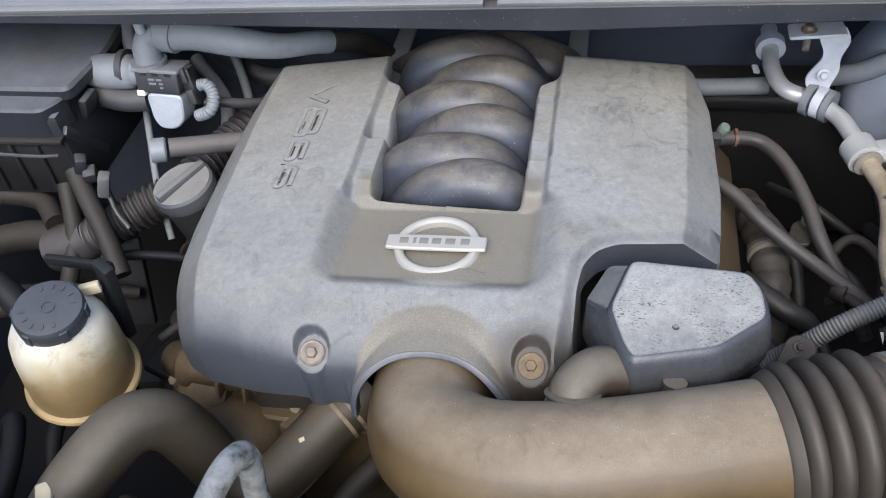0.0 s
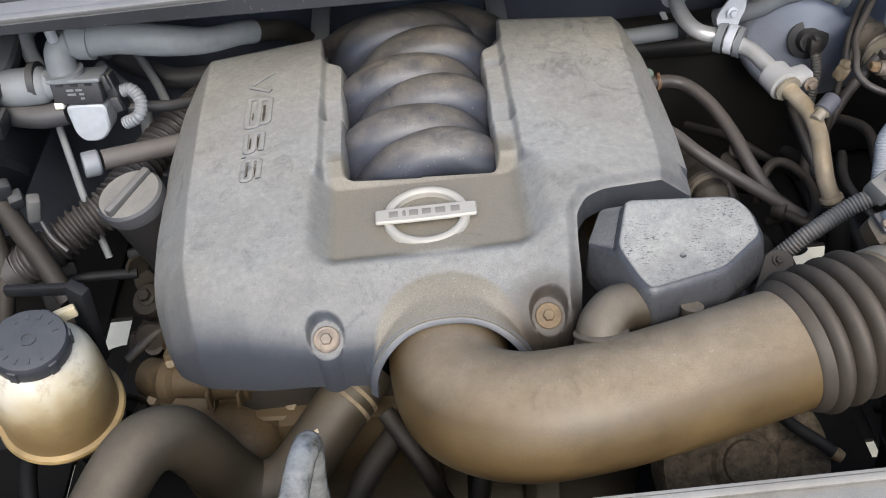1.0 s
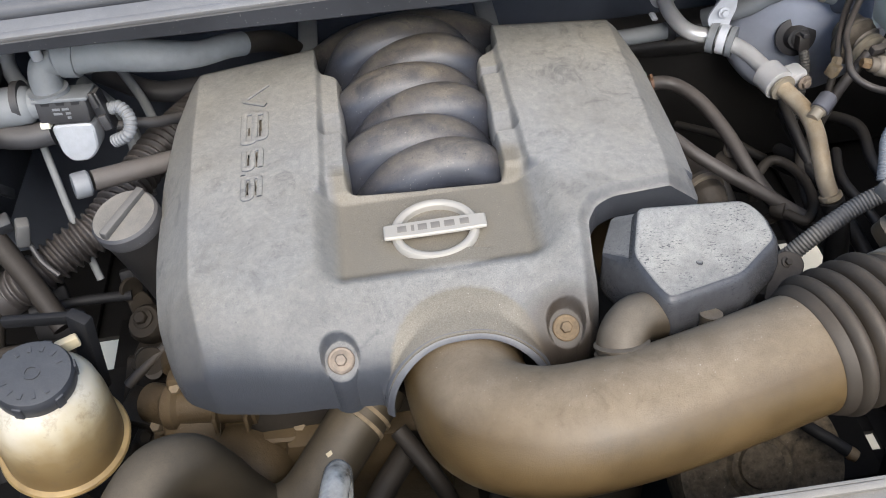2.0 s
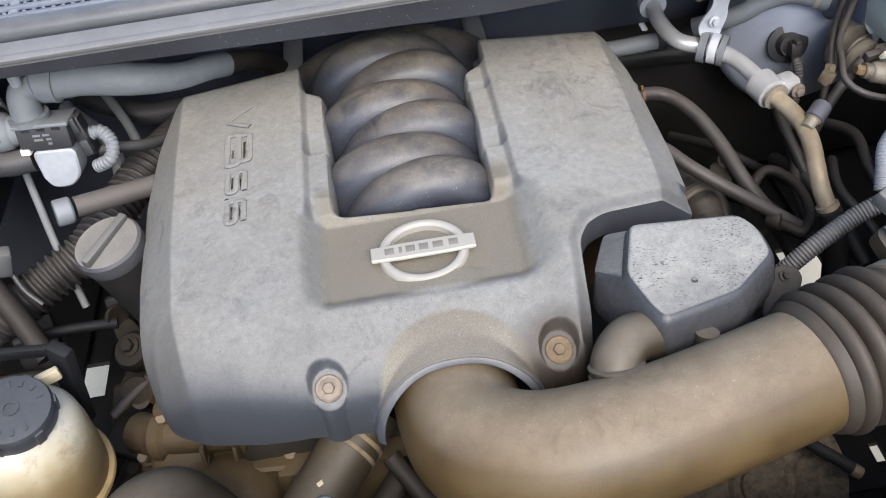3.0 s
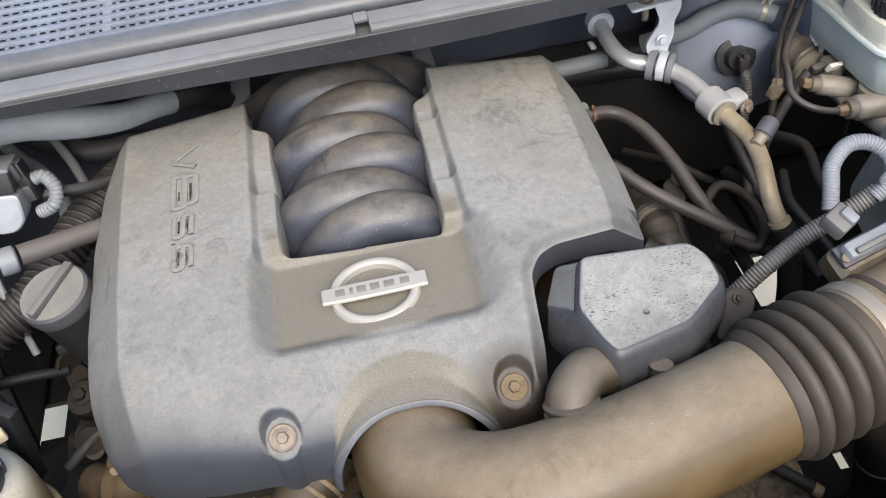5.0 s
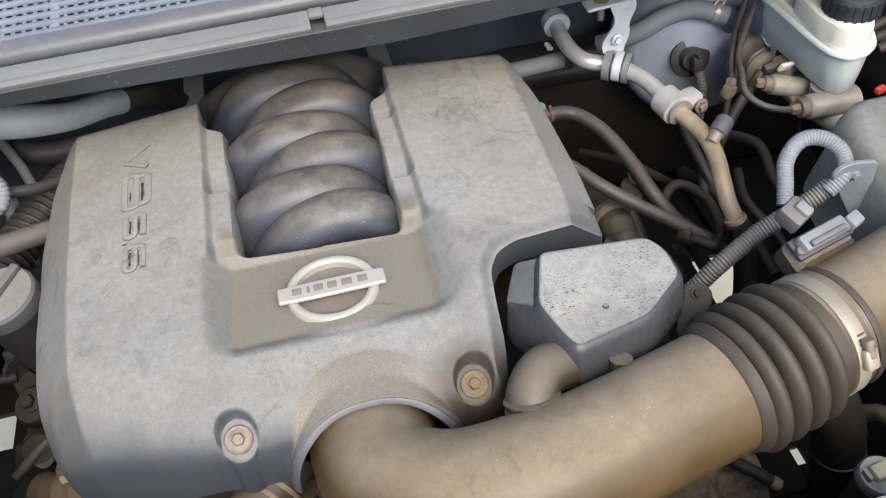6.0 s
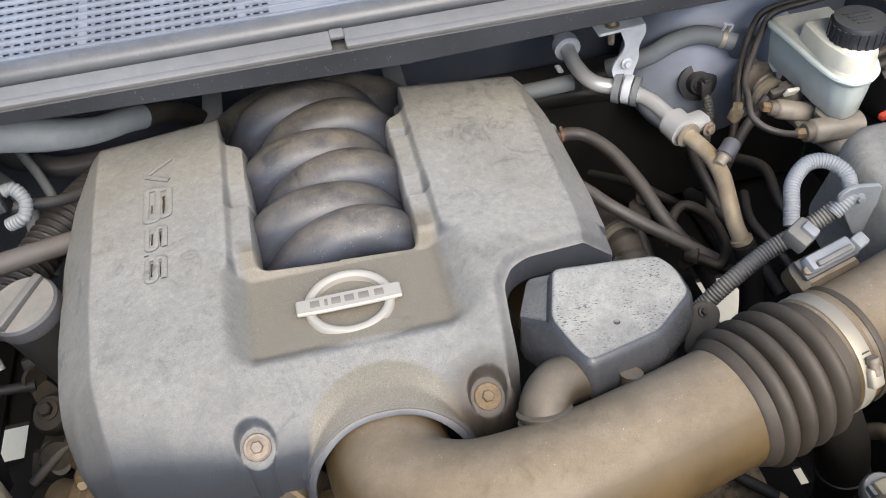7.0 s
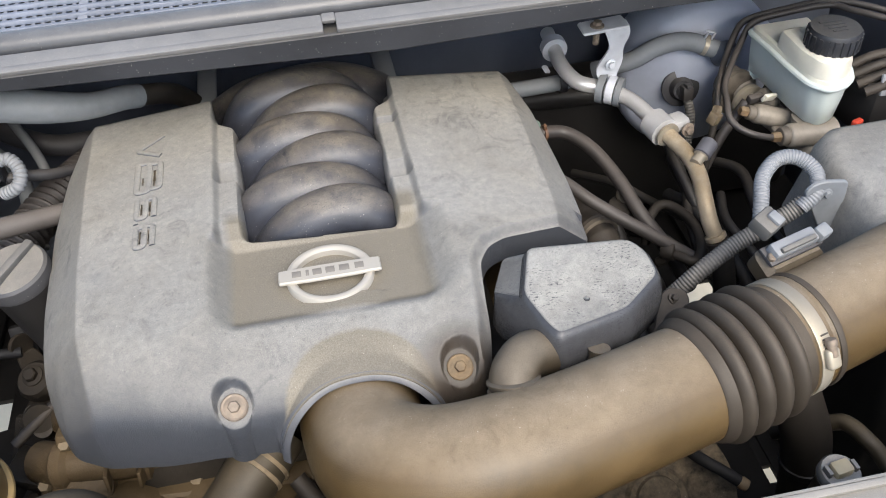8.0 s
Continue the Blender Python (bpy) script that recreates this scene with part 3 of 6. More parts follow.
def front_wall(x):
    """The upright front of the cover, set back towards its outer corners."""
    return np.interp(x, (-0.262, -0.244, -0.215, -0.16, -0.12, -0.06, 0.12, 0.135), (-0.056, -0.08, -0.0985, -0.1135, -0.1195, -0.1212, -0.121, -0.1))


FRONT = [(x, front_wall(x)) for x in (-0.254, -0.244, -0.23, -0.215, -0.19, -0.16, -0.13, -0.1, -0.08)] + [(-0.0640, -0.1211)]
OUTLINE = [*FRONT, *[(x, hood_front(x)) for x in HOOD_X + HOOD_W * np.sin(np.linspace(-1.36, 1.36, 26))],
           (0.0882, -0.1208), (0.113, -0.121), (0.1285, -0.110), (0.133, -0.085), (0.1345, -0.05), (0.1385, -0.02), (0.150, 0.0), (0.168, 0.011), (0.224, 0.02), (0.262, 0.03),
           (0.267, 0.12), (0.261, 0.25), (0.240, 0.308), (0.100, 0.308), (0.098, 0.268), (0.0745, 0.252), (0.0745, 0.135), (0.0745, 0.0625), (-0.0735, 0.0700), (-0.0745, 0.16), (-0.0755, 0.252), (-0.099, 0.267), (-0.102, 0.308), (-0.240, 0.308),
           (-0.268, 0.25), (-0.277, 0.17), (-0.272, 0.05), (-0.2635, -0.03)]
EDGE = np.array([(p.x, p.y) for p in rounded(OUTLINE, 0.007, 4)])


def outside(x, y):
    """Signed distance to the cover's outline, below zero inside."""
    a, b = EDGE, np.roll(EDGE, -1, axis=0)
    best, flips = np.full(x.shape, 9.0), np.zeros(x.shape, int)
    for (ax, ay), (bx, by) in zip(a, b):
        ex, ey = bx - ax, by - ay
        u = np.clip(((x - ax) * ex + (y - ay) * ey) / (ex * ex + ey * ey), 0, 1)
        best = np.minimum(best, np.hypot(x - ax - u * ex, y - ay - u * ey))
        if ay != by:
            cross = (ay > y) != (by > y)
            flips += cross & (x < ax + (y - ay) / (by - ay) * ex)
    return np.where(flips % 2 == 1, -best, best)


def soft_min(a, b, k):
    h = np.clip(0.5 + 0.5 * (b - a) / k, 0, 1)
    return b + (a - b) * h - k * h * (1 - h)


def steps(y, cuts):
    """Saw-tooth bosses along a side of the well: each one falls towards the front and ends in a step."""
    out = np.zeros(y.shape)
    for lo, hi in zip(cuts, cuts[1:]):
        u = np.clip((y - lo) / (hi - lo), 0, 1)
        out = np.where((y >= lo) & (y < hi), 0.12 + 0.88 * np.minimum(1, u * 3.2) ** 1.2, out)
    return out


def base_height(x, y):
    side = np.abs(x)
    bank = 1.017 - np.clip(side - 0.10, 0, 1) * 0.10
    front = 0.9985 - 0.012 * np.clip(-y - 0.04, 0, 1)
    middle = front + (0.9905 - front) * ease(y, -0.050, -0.030)
    rim = np.where(x < 0, 0.088, 0.088)
    wide = np.where(x < 0, 0.024, 0.036) + 0.06 * ease(-y, 0.035, 0.075)
    top = middle + (bank - middle) * ease(side, rim - wide * 0.2, rim + wide)
    # bosses beside the runners, below the banks' inner walls
    inner = -outside(x, y)
    tooth = np.where(x < 0, steps(y, (0.055, 0.152, 0.262)), steps(y, (0.052, 0.120, 0.217, 0.262)))
    boss = 0.9885 + (0.005 + 0.0155 * tooth) * ease(inner, -0.003, 0.0045)
    wall = boss + (bank - boss) * ease(side, 0.0945, 0.1025)
    wall = np.minimum(bank, wall)
    top = top + (wall - top) * np.where(side < 0.14, ease(y, 0.060, 0.070), 0)
    # outer flanks
    ridge = np.interp(y, (-0.09, -0.03, 0.06, 0.2), (0.212, 0.222, 0.2295, 0.2335))
    flank = 1.004 - (side - ridge) * 1.05
    top = soft_min(top, flank, 0.0014)
    # front roll-off down to the upright wall
    face = front_wall(x)
    start = face + 0.072
    u = np.clip((start - y) / 0.0725, 0, 0.9985)
    top = top - 0.056 * (1 - np.sqrt(1 - u ** 2.1)) - 3.5 * np.clip(face - 0.0004 - y, 0, 0.02)
    # rear roll-off and the lip along the cut on the right
    top = top - 0.012 * (1 - np.sqrt(1 - np.clip((y - 0.292) / 0.017, 0, 0.99) ** 2))
    cut = np.where((x > 0.12) & (y < 0.06) & (y > -0.11), ease(outside(x, y), -0.012, 0.0), 0)
    top = top - 0.008 * cut
    return top


def hood_shape(x, y):
    """The hood over the intake elbow, rising slightly towards the rear."""
    inside = (np.abs(x - HOOD_X) < HOOD_W) & (y < -0.02)
    return np.where(inside, hood_arch(x) + 0.17 * np.clip(y - hood_front(x), 0, 0.06), 0)


def cover_height(x, y):
    top = -soft_min(-base_height(x, y), -hood_shape(x, y), 0.0022)
    # flat seats sunk into the slope for the two bolts, proud of the wall below
    for bx, by, bz in BOLTS:
        d = np.hypot(x - bx, y - by)
        pad = bz + 0.62 * (y - by)
        top = np.where(d < 0.03, top + (np.minimum(pad, top) - top) * (1 - ease(d, 0.0142, 0.0168)), top)
    # a shallow dent and slight warp in the moulding
    return top - 0.0015 * np.exp(-((x + 0.212) ** 2 + (y - 0.05) ** 2) / 0.00012) + 0.0003 * np.sin(x * 37) * np.sin(y * 29)


def build_cover():
    step = 0.0013
    xs, ys = np.arange(-0.29, 0.28, step), np.arange(-0.16, 0.32, step)
    gx, gy = np.meshgrid(xs, ys, indexing="ij")
    mid = outside(gx[:-1, :-1] + step / 2, gy[:-1, :-1] + step / 2) < 0
    # rim vertices slide on to the outline
    rim = np.zeros(gx.shape, bool)
    count = np.zeros(gx.shape, int)
    for dx in (0, 1):
        for dy in (0, 1):
            count[dx:dx + mid.shape[0], dy:dy + mid.shape[1]] += mid
    rim = (count > 0) & (count < 4)
    px, py = gx.copy(), gy.copy()
    for _ in range(3):
        d = outside(px, py)
        ddx = (outside(px + 1e-4, py) - d) / 1e-4
        ddy = (outside(px, py + 1e-4) - d) / 1e-4
        px, py = np.where(rim, px - d * ddx, px), np.where(rim, py - d * ddy, py)
    z = cover_height(px, py)
    bm = bmesh.new()
    verts = {}
    for i, j in zip(*np.nonzero(mid)):
        loop = []
        for a, b in ((i, j), (i + 1, j), (i + 1, j + 1), (i, j + 1)):
            if (a, b) not in verts:
                verts[a, b] = bm.verts.new((px[a, b], py[a, b], z[a, b]))
            loop.append(verts[a, b])
        bm.faces.new(loop)
    rim_edges = [e for e in bm.edges if e.is_boundary]
    made = bmesh.ops.extrude_edge_only(bm, edges=rim_edges)["geom"]
    for v in made:
        if isinstance(v, bmesh.types.BMVert):
            hooded = abs(v.co.x - HOOD_X) < HOOD_W - 0.001 and v.co.y < -0.1
            if hooded:
                v.co.z -= 0.006
            elif v.co.y < -0.03:
                v.co.z = min(v.co.z - 0.006, float(np.interp(v.co.x, (-0.26, -0.215, -0.12, -0.06), (0.898, 0.905, 0.919, 0.915))))
            else:
                v.co.z -= 0.028 if abs(v.co.x) > 0.11 else 0.02
    return bm


cover = thing("engine_cover", "dusty grey plastic engine cover with raised lettering", "engine cover", (0, 0.1, 0.93))
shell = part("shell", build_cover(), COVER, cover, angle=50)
bm = bmesh.new()
arc = [Vector((x, hood_front(x), hood_arch(x))) for x in HOOD_X + HOOD_W * np.sin(np.linspace(-1.535, 1.535, 64))]
rings = []
for i, p in enumerate(arc):
    run = (arc[min(i + 1, 63)] - arc[max(i - 1, 0)]).normalized()
    o = Vector((-run.z, 0, run.x)).normalized()
    rings.append([bm.verts.new(p + o * u + Vector((0, v, 0))) for u, v in ((-0.0065, 0.010), (-0.0065, -0.0020), (-0.0058, -0.0028), (-0.0048, -0.0026), (-0.0004, 0.0008), (0.0005, 0.0024), (0.0006, 0.008), (-0.001, 0.010))])
join(bm, rings)
part("hood_rim", bm, RIM, cover, "smooth darker rim round the intake")


def stroke(lines, r):
    """A moulded character on the sloping bank: broad low ridges along lines of (x, y)."""
    bm = bmesh.new()
    for line in lines:
        flat = [Vector((p.x, p.y, 0)) for p in rounded_line([(x, y, 0) for x, y in line], 0.004)]
        one = sweep(bmesh.new(), flat, r, 20)
        for v in one.verts:
            h = max(-1, min(1, v.co.z / r))
            v.co.z = 1.017 - (abs(v.co.x) - 0.1) * 0.10 + 0.0002 + 0.0016 * math.copysign(abs(h) ** 0.8, h)
        tmp = bpy.data.meshes.new("tmp")
        one.to_mesh(tmp)
        one.free()
        bm.from_mesh(tmp)
        bpy.data.meshes.remove(tmp)
    return bm


for lines, r in (([[(-0.154, 0.2490), (-0.1810, 0.2285), (-0.1555, 0.2130)]], 0.0033),
                 ([[(-0.1667, 0.180), (-0.1667, 0.2035), (-0.1785, 0.2035), (-0.1785, 0.1545), (-0.1667, 0.1545), (-0.1667, 0.181)], [(-0.1660, 0.2002), (-0.155, 0.2002), (-0.155, 0.1578), (-0.1660, 0.1578)]], 0.0034),
                 ([[(-0.159, 0.1120), (-0.159, 0.1415), (-0.1675, 0.1415), (-0.1675, 0.1125), (-0.1765, 0.1125), (-0.1765, 0.1415)]], 0.0029),
                 ([[(-0.1765, 0.1060), (-0.1765, 0.1045)]], 0.0025),
                 ([[(-0.159, 0.0690), (-0.159, 0.0985), (-0.1755, 0.0985), (-0.1755, 0.069), (-0.167, 0.069), (-0.167, 0.0980)]], 0.0029)):
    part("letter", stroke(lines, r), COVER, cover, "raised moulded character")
for x, y, wide, long_ in ((-0.1608, 0.176, 0.0036, 0.026), (-0.1727, 0.173, 0.0032, 0.013), (-0.1633, 0.126, 0.0027, 0.022), (-0.172, 0.127, 0.003, 0.016), (-0.163, 0.083, 0.0025, 0.020), (-0.1713, 0.084, 0.0027, 0.017)):
    ragged = [(wide * (0.5 + 0.12 * math.sin(7 * w + 90 * y)) * math.cos(w), long_ * (0.5 + 0.07 * math.sin(5 * w + 60 * x)) * math.sin(w)) for w in np.linspace(0, 2 * math.pi, 23)[:-1]]
    part("dirt", plate(ragged, -0.001, 0.0005, pose(x, y, 1.017 - (-x - 0.1) * 0.10, 0, -5.7, 0), 0.0002), NECK, cover, "brown dirt caught in the lettering")
for (bx, by, bz), mat, label in zip(BOLTS, (BOLT, RUST), ("dusty steel flange bolt", "rusty steel flange bolt")):
    head = hexbolt((bx, by, bz + 0.0008), (0, -0.62, 1), 0.0056, mat, cover, label, 1.7)
    part("washer_rim", lathe([(0.0094, 0.0), (0.0117, 0.0), (0.0117, 0.0012), (0.0110, 0.0020), (0.0096, 0.0014)], (bx, by, bz + 0.0006), (0, -0.62, 1), 32), mat, head)
    # the boss under the bolt stands half out of the front wall
    ring = [(bx + 0.0152 * math.cos(w), by + 0.0152 * math.sin(w)) for w in np.linspace(0, 2 * math.pi, 49)[:-1]]
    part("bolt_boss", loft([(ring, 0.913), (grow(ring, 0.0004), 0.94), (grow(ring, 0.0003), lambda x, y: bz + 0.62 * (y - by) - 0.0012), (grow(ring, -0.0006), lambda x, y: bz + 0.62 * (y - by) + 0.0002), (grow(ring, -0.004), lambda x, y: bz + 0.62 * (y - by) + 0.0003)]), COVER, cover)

# the badge: ring and crossbar, its lettering as plain bars
badge = thing("badge", "satin silver ring badge with a crossbar on the cover", "badge", (0.002, 0.006, 0.991))
bm = bmesh.new()
rings = []
for k in range(72):
    a = 2 * math.pi * k / 72
    c = Vector((math.cos(a), math.sin(a) * 0.92, 0))
    rings.append([bm.verts.new(Vector((0.002, 0.0085, 0.9905)) + c * r + Vector((0, 0, z))) for r, z in ((0.041, 0), (0.041, 0.006), (0.0398, 0.0078), (0.0372, 0.0086), (0.0345, 0.0078), (0.0328, 0.006), (0.0325, 0))])
join(bm, rings + [rings[0]], cap=False)
part("ring", bm, BADGE, badge)
BAR = [(-0.0475, -0.0085), (-0.02, -0.0095), (0.02, -0.0095), (0.0475, -0.0085), (0.0475, 0.0085), (0.02, 0.0095), (-0.02, 0.0095), (-0.0475, 0.0085)]
bar = part("crossbar", plate(BAR, 0.9982, 1.0025, pose(0.002, 0.006, 0), 0.002, 0.0012), BADGE, badge)
for k in range(6):
    wide = (0.0085, 0.003, 0.0085, 0.0085, 0.0095, 0.0085)[k]
    x = (-0.0305, -0.0205, -0.0115, 0.0005, 0.0135, 0.0275)[k]
    part("letter_bar", block((wide, 0.0080, 0.0009), pose(x + 0.002, 0.0065, 1.0023), 0.0003), BADGE_DARK, bar, "plain grey bar")

# ---- intake manifold runners in the well ----
manifold = thing("intake_manifold", "dark grey dusty plastic intake manifold with arched runners", "intake manifold", (0, 0.2, 0.93))
for k in range(3):
    y = 0.1245 + 0.083 * k
    lift = 0.0075 * k - 0.022
    near = [(0.098, y - 0.03, 0.92), (0.082, y - 0.028, 0.950), (0.055, y - 0.026, 1.0), (0.02, y - 0.024, 1.012), (-0.025, y - 0.026, 0.997), (-0.062, y - 0.028, 0.948), (-0.07, y - 0.03, 0.91)]
    far = [(-0.1, y + 0.006, 0.92), (-0.081, y + 0.006, 0.952), (-0.055, y + 0.008, 1.002), (-0.012, y + 0.012, 1.017), (0.035, y + 0.014, 1.004), (0.067, y + 0.016, 0.954), (0.085, y + 0.016, 0.91)]
    for line in (near, far):
        part("runner", hose([(a, b, c + lift) for a, b, c in line], 0.0285, 28), RUNNER, manifold)
part("plenum", hose([(-0.105, 0.372, 0.93), (-0.05, 0.372, 0.958), (0.03, 0.374, 0.964), (0.085, 0.374, 0.945), (0.105, 0.374, 0.92)], 0.034, 28), RUNNER, manifold)

for x in (-0.117, 0.112):
    bm = block((0.022, 0.26, 0.006), pose(x, 0.44, 0.955), 0.002)
    block((0.006, 0.26, 0.014), pose(x - 0.011, 0.44, 0.95), 0.002, bm)
    solid("support_strap", bm, HOSE_GREY, "grey steel support strap behind the engine cover", "strap", "support straps")

# ---- intake duct ----
duct = thing("intake_duct", "brown dusty rubber air intake duct with bellows", "intake duct", (0.2, -0.18, 0.9))
axis = [(0.010, -0.075, 0.915), (0.010, -0.118, 0.923), (0.022, -0.165, 0.936), (0.066, -0.194, 0.950), (0.13, -0.196, 0.957), (0.20, -0.184, 0.959), (0.289, -0.162, 0.960)]
part("elbow", sweep(bmesh.new(), spline(axis, 0.005), lambda s: 0.055 - 0.003 * min(1, s / 0.25), 44), TUBE, duct)
bel = [(0.287, -0.1625, 0.960), (0.33, -0.151, 0.962), (0.376, -0.138, 0.964)]


def bellows_radius(s):
    if s < 0.010:
        return 0.0525 + 0.0055 * (s / 0.010) ** 0.7
    if s > 0.082:
        return 0.0535
    return 0.0490 + 0.0135 * abs(math.sin(math.pi * (s - 0.010) / 0.018)) ** 0.55


part("bellows", sweep(bmesh.new(), spline(bel, 0.0012), bellows_radius, 48), BELLOWS, duct, "dark ribbed rubber bellows")
part("outlet_pipe", sweep(bmesh.new(), spline([(0.366, -0.1405, 0.963), (0.41, -0.128, 0.966), (0.5, -0.103, 0.972), (0.66, -0.05, 0.98)], 0.006), lambda s: 0.0505 + (0.003 if 0.036 < s < 0.042 else 0), 40), TUBE, duct)
d = Vector((0.9635, 0.262, 0.045)).normalized()
clamp = part("hose_clamp", lathe([(0.0533, -0.0065), (0.0543, -0.0065), (0.0548, -0.005), (0.0545, 0.0), (0.0548, 0.005), (0.0543, 0.0065), (0.0533, 0.0065)], (0.386, -0.135, 0.9645), d, 64), STEEL, duct, "bright steel worm-drive hose clamp")
screw_at = Vector((0.400, -0.184, 0.9895))
tilt = Matrix.Translation(screw_at) @ pose(0, 0, 0, 58, 0, 15)
part("screw_housing", block((0.0135, 0.019, 0.009), tilt, 0.0035, seg=3), STEEL, clamp)
part("screw", lathe([(0.0042, -0.004), (0.0042, 0.006), (0.0052, 0.0062), (0.0052, 0.0105), (0.0042, 0.0118), (0.0, 0.0118)], tilt @ Vector((0, 0.006, 0.0015)), tilt.to_3x3() @ Vector((0, 1, 0)), 18), BOLT, clamp)
across = Vector((-0.262, 0.9635, 0)).normalized()
for k in range(4):
    w = radians(-42 - 4.2 * k)
    o2 = (across * math.sin(w) + Vector((0, 0, 1)) * math.cos(w)).normalized()
    part("slot", block((0.0075, 0.0014, 0.0008), Matrix.Translation(Vector((0.386, -0.135, 0.9645)) + o2 * 0.0547) @ Matrix.Rotation(radians(15), 4, "Z") @ Matrix.Rotation(-w, 4, "X"), 0), DARK_STEEL, clamp)
part("cuff_ridge", lathe([(0.0500, -0.004), (0.0540, -0.003), (0.0546, 0.0), (0.0540, 0.003), (0.0500, 0.004)], (0.4035, -0.1302, 0.9653), d, 56), BELLOWS, duct, "raised rubber cuff ridge")
part("cuff", lathe([(0.0500, -0.012), (0.0532, -0.011), (0.0532, 0.011), (0.0500, 0.012)], (0.386, -0.135, 0.9643), d, 56), TUBE, duct)

# air-mass sensor on the outlet pipe
maf = thing("airflow_sensor", "grey plastic airflow sensor with plug on the intake pipe", "sensor", (0.42, -0.06, 1.01))
spin = pose(0.414, -0.072, 1.0105, 20, 0, 17)
part("pad", plate([(-0.034, -0.020), (0.034, -0.020), (0.032, 0.012), (-0.032, 0.012)], -0.03, 0.0, spin, 0.009, 0.007), NECK, maf, "brown moulded pad of the pipe")
part("flange", block((0.062, 0.02, 0.005), spin @ pose(0, 0, 0.002), 0.002), HOSE, maf)
part("body", block((0.05, 0.015, 0.012), spin @ pose(-0.002, 0.0, 0.009), 0.003), CONDUIT, maf)
part("ridge", block((0.04, 0.005, 0.005), spin @ pose(-0.002, -0.004, 0.016), 0.0015), CONDUIT_DARK, maf)
part("plug", block((0.015, 0.013, 0.013), spin @ pose(0.030, -0.002, 0.011, 0, 0, 8), 0.003), HOSE_GREY, maf, "dusty grey plug end")
link = part("connector", block((0.024, 0.022, 0.017), spin @ pose(-0.014, 0.026, 0.012, 0, 0, 14), 0.003), CONDUIT_DARK, maf, "dark grey cable connector")
part("latch", block((0.010, 0.014, 0.005), spin @ pose(-0.010, 0.024, 0.022, 0, 0, 14), 0.0015), CONDUIT, link)
part("screw", lathe([(0.004, 0), (0.004, 0.003), (0.003, 0.004)], spin @ Vector((-0.027, -0.003, 0.005)), (0, -0.3, 1), 14), BOLT, maf)

# ---- resonator box ----
res = thing("resonator_box", "scuffed black plastic resonator box beside the cover", "resonator", (0.22, -0.07, 0.95))
TOP = [(0.179, -0.024), (0.277, -0.028), (0.289, -0.047), (0.291, -0.077), (0.249, -0.111), (0.181, -0.128), (0.172, -0.112), (0.161, -0.078)]
MID = [(0.162, -0.012), (0.276, -0.024), (0.293, -0.046), (0.294, -0.082), (0.252, -0.117), (0.182, -0.134), (0.168, -0.115), (0.142, -0.055)]
LOW = [(0.160, -0.010), (0.277, -0.023), (0.292, -0.046), (0.293, -0.082), (0.25, -0.118), (0.182, -0.136), (0.160, -0.108), (0.1385, -0.065)]


def box_top(x, y):
    return 1.0225 + (y + 0.02) * 0.11 - (x - 0.16) * 0.05


top, mid, low = (rounded(p, r, 6) for p, r in ((TOP, 0.0095), (MID, 0.008), (LOW, 0.008)))
part("body", loft([(grow(top, -0.0055), box_top), (grow(top, -0.0035), lambda x, y: box_top(x, y) - 0.0006), (grow(top, -0.0012), lambda x, y: box_top(x, y) - 0.0024), (grow(top, 0.0006), lambda x, y: box_top(x, y) - 0.0052), (grow(top, 0.002), lambda x, y: box_top(x, y) - 0.0090), (mid, lambda x, y: box_top(x, y) - 0.024),
                   (low, lambda x, y: 0.968), (grow(low, -0.004), lambda x, y: 0.955)]), BOX, res, angle=32)
part("nub", lathe([(0.003, 0), (0.0025, 0.0012), (0.001, 0.002)], (0.216, -0.092, box_top(0.216, -0.092) - 0.0003), (0, 0, 1), 12), BOX, res)
part("neck", hose([(0.178, -0.112, 0.975), (0.155, -0.122, 0.986), (0.139, -0.140, 0.984), (0.137, -0.158, 0.968)], 0.0208, 26), NECK, res, "brown rubber neck to the duct")
part("neck_band", lathe([(0.0215, -0.003), (0.0232, -0.001), (0.0232, 0.001), (0.0215, 0.003)], (0.1375, -0.154, 0.974), (0.0, 0.55, 0.83), 30), NECK, res)
for z, r in ((0.9805, 0.0230), (0.987, 0.0230)):
    part("neck_bead", lathe([(r - 0.0015, -0.0015), (r, -0.0008), (r, 0.0008), (r - 0.0015, 0.0015)], (0.1375, -0.152 + (z - 0.977) * 0.66, z), (0.0, 0.55, 0.83), 30), NECK, res)
part("drain", lathe([(0.010, -0.03), (0.010, 0.0), (0.009, 0.003), (0.0095, 0.012)], (0.216, -0.1335, 0.978), (0.05, 0.30, 0.9), 22), NECK, res)


# ---- passenger-side things: filler cap, hoses, valve, reservoir, fuse box ----
cap = thing("oil_filler_cap", "dusty black oil filler cap with a grip bar", "filler cap", (-0.309, 0.119, 0.94))
lean = Vector((-0.12, -0.1, 1)).normalized()
part("disc", lathe([(0.034, -0.012), (0.0355, -0.006), (0.0355, 0.004), (0.033, 0.007), (0.0, 0.0075)], (-0.309, 0.119, 0.962), lean, 40), FILLER, cap)
part("grip", block((0.066, 0.009, 0.012), pose(-0.3095, 0.1185, 0.971, 5, -6, 58), 0.002), CONDUIT_DARK, cap, "raised grip bar")
part("neck", lathe([(0.026, -0.2), (0.027, -0.1), (0.031, -0.03), (0.033, -0.012)], (-0.309, 0.119, 0.962), lean, 36), PITCH, cap, "black plastic filler neck")

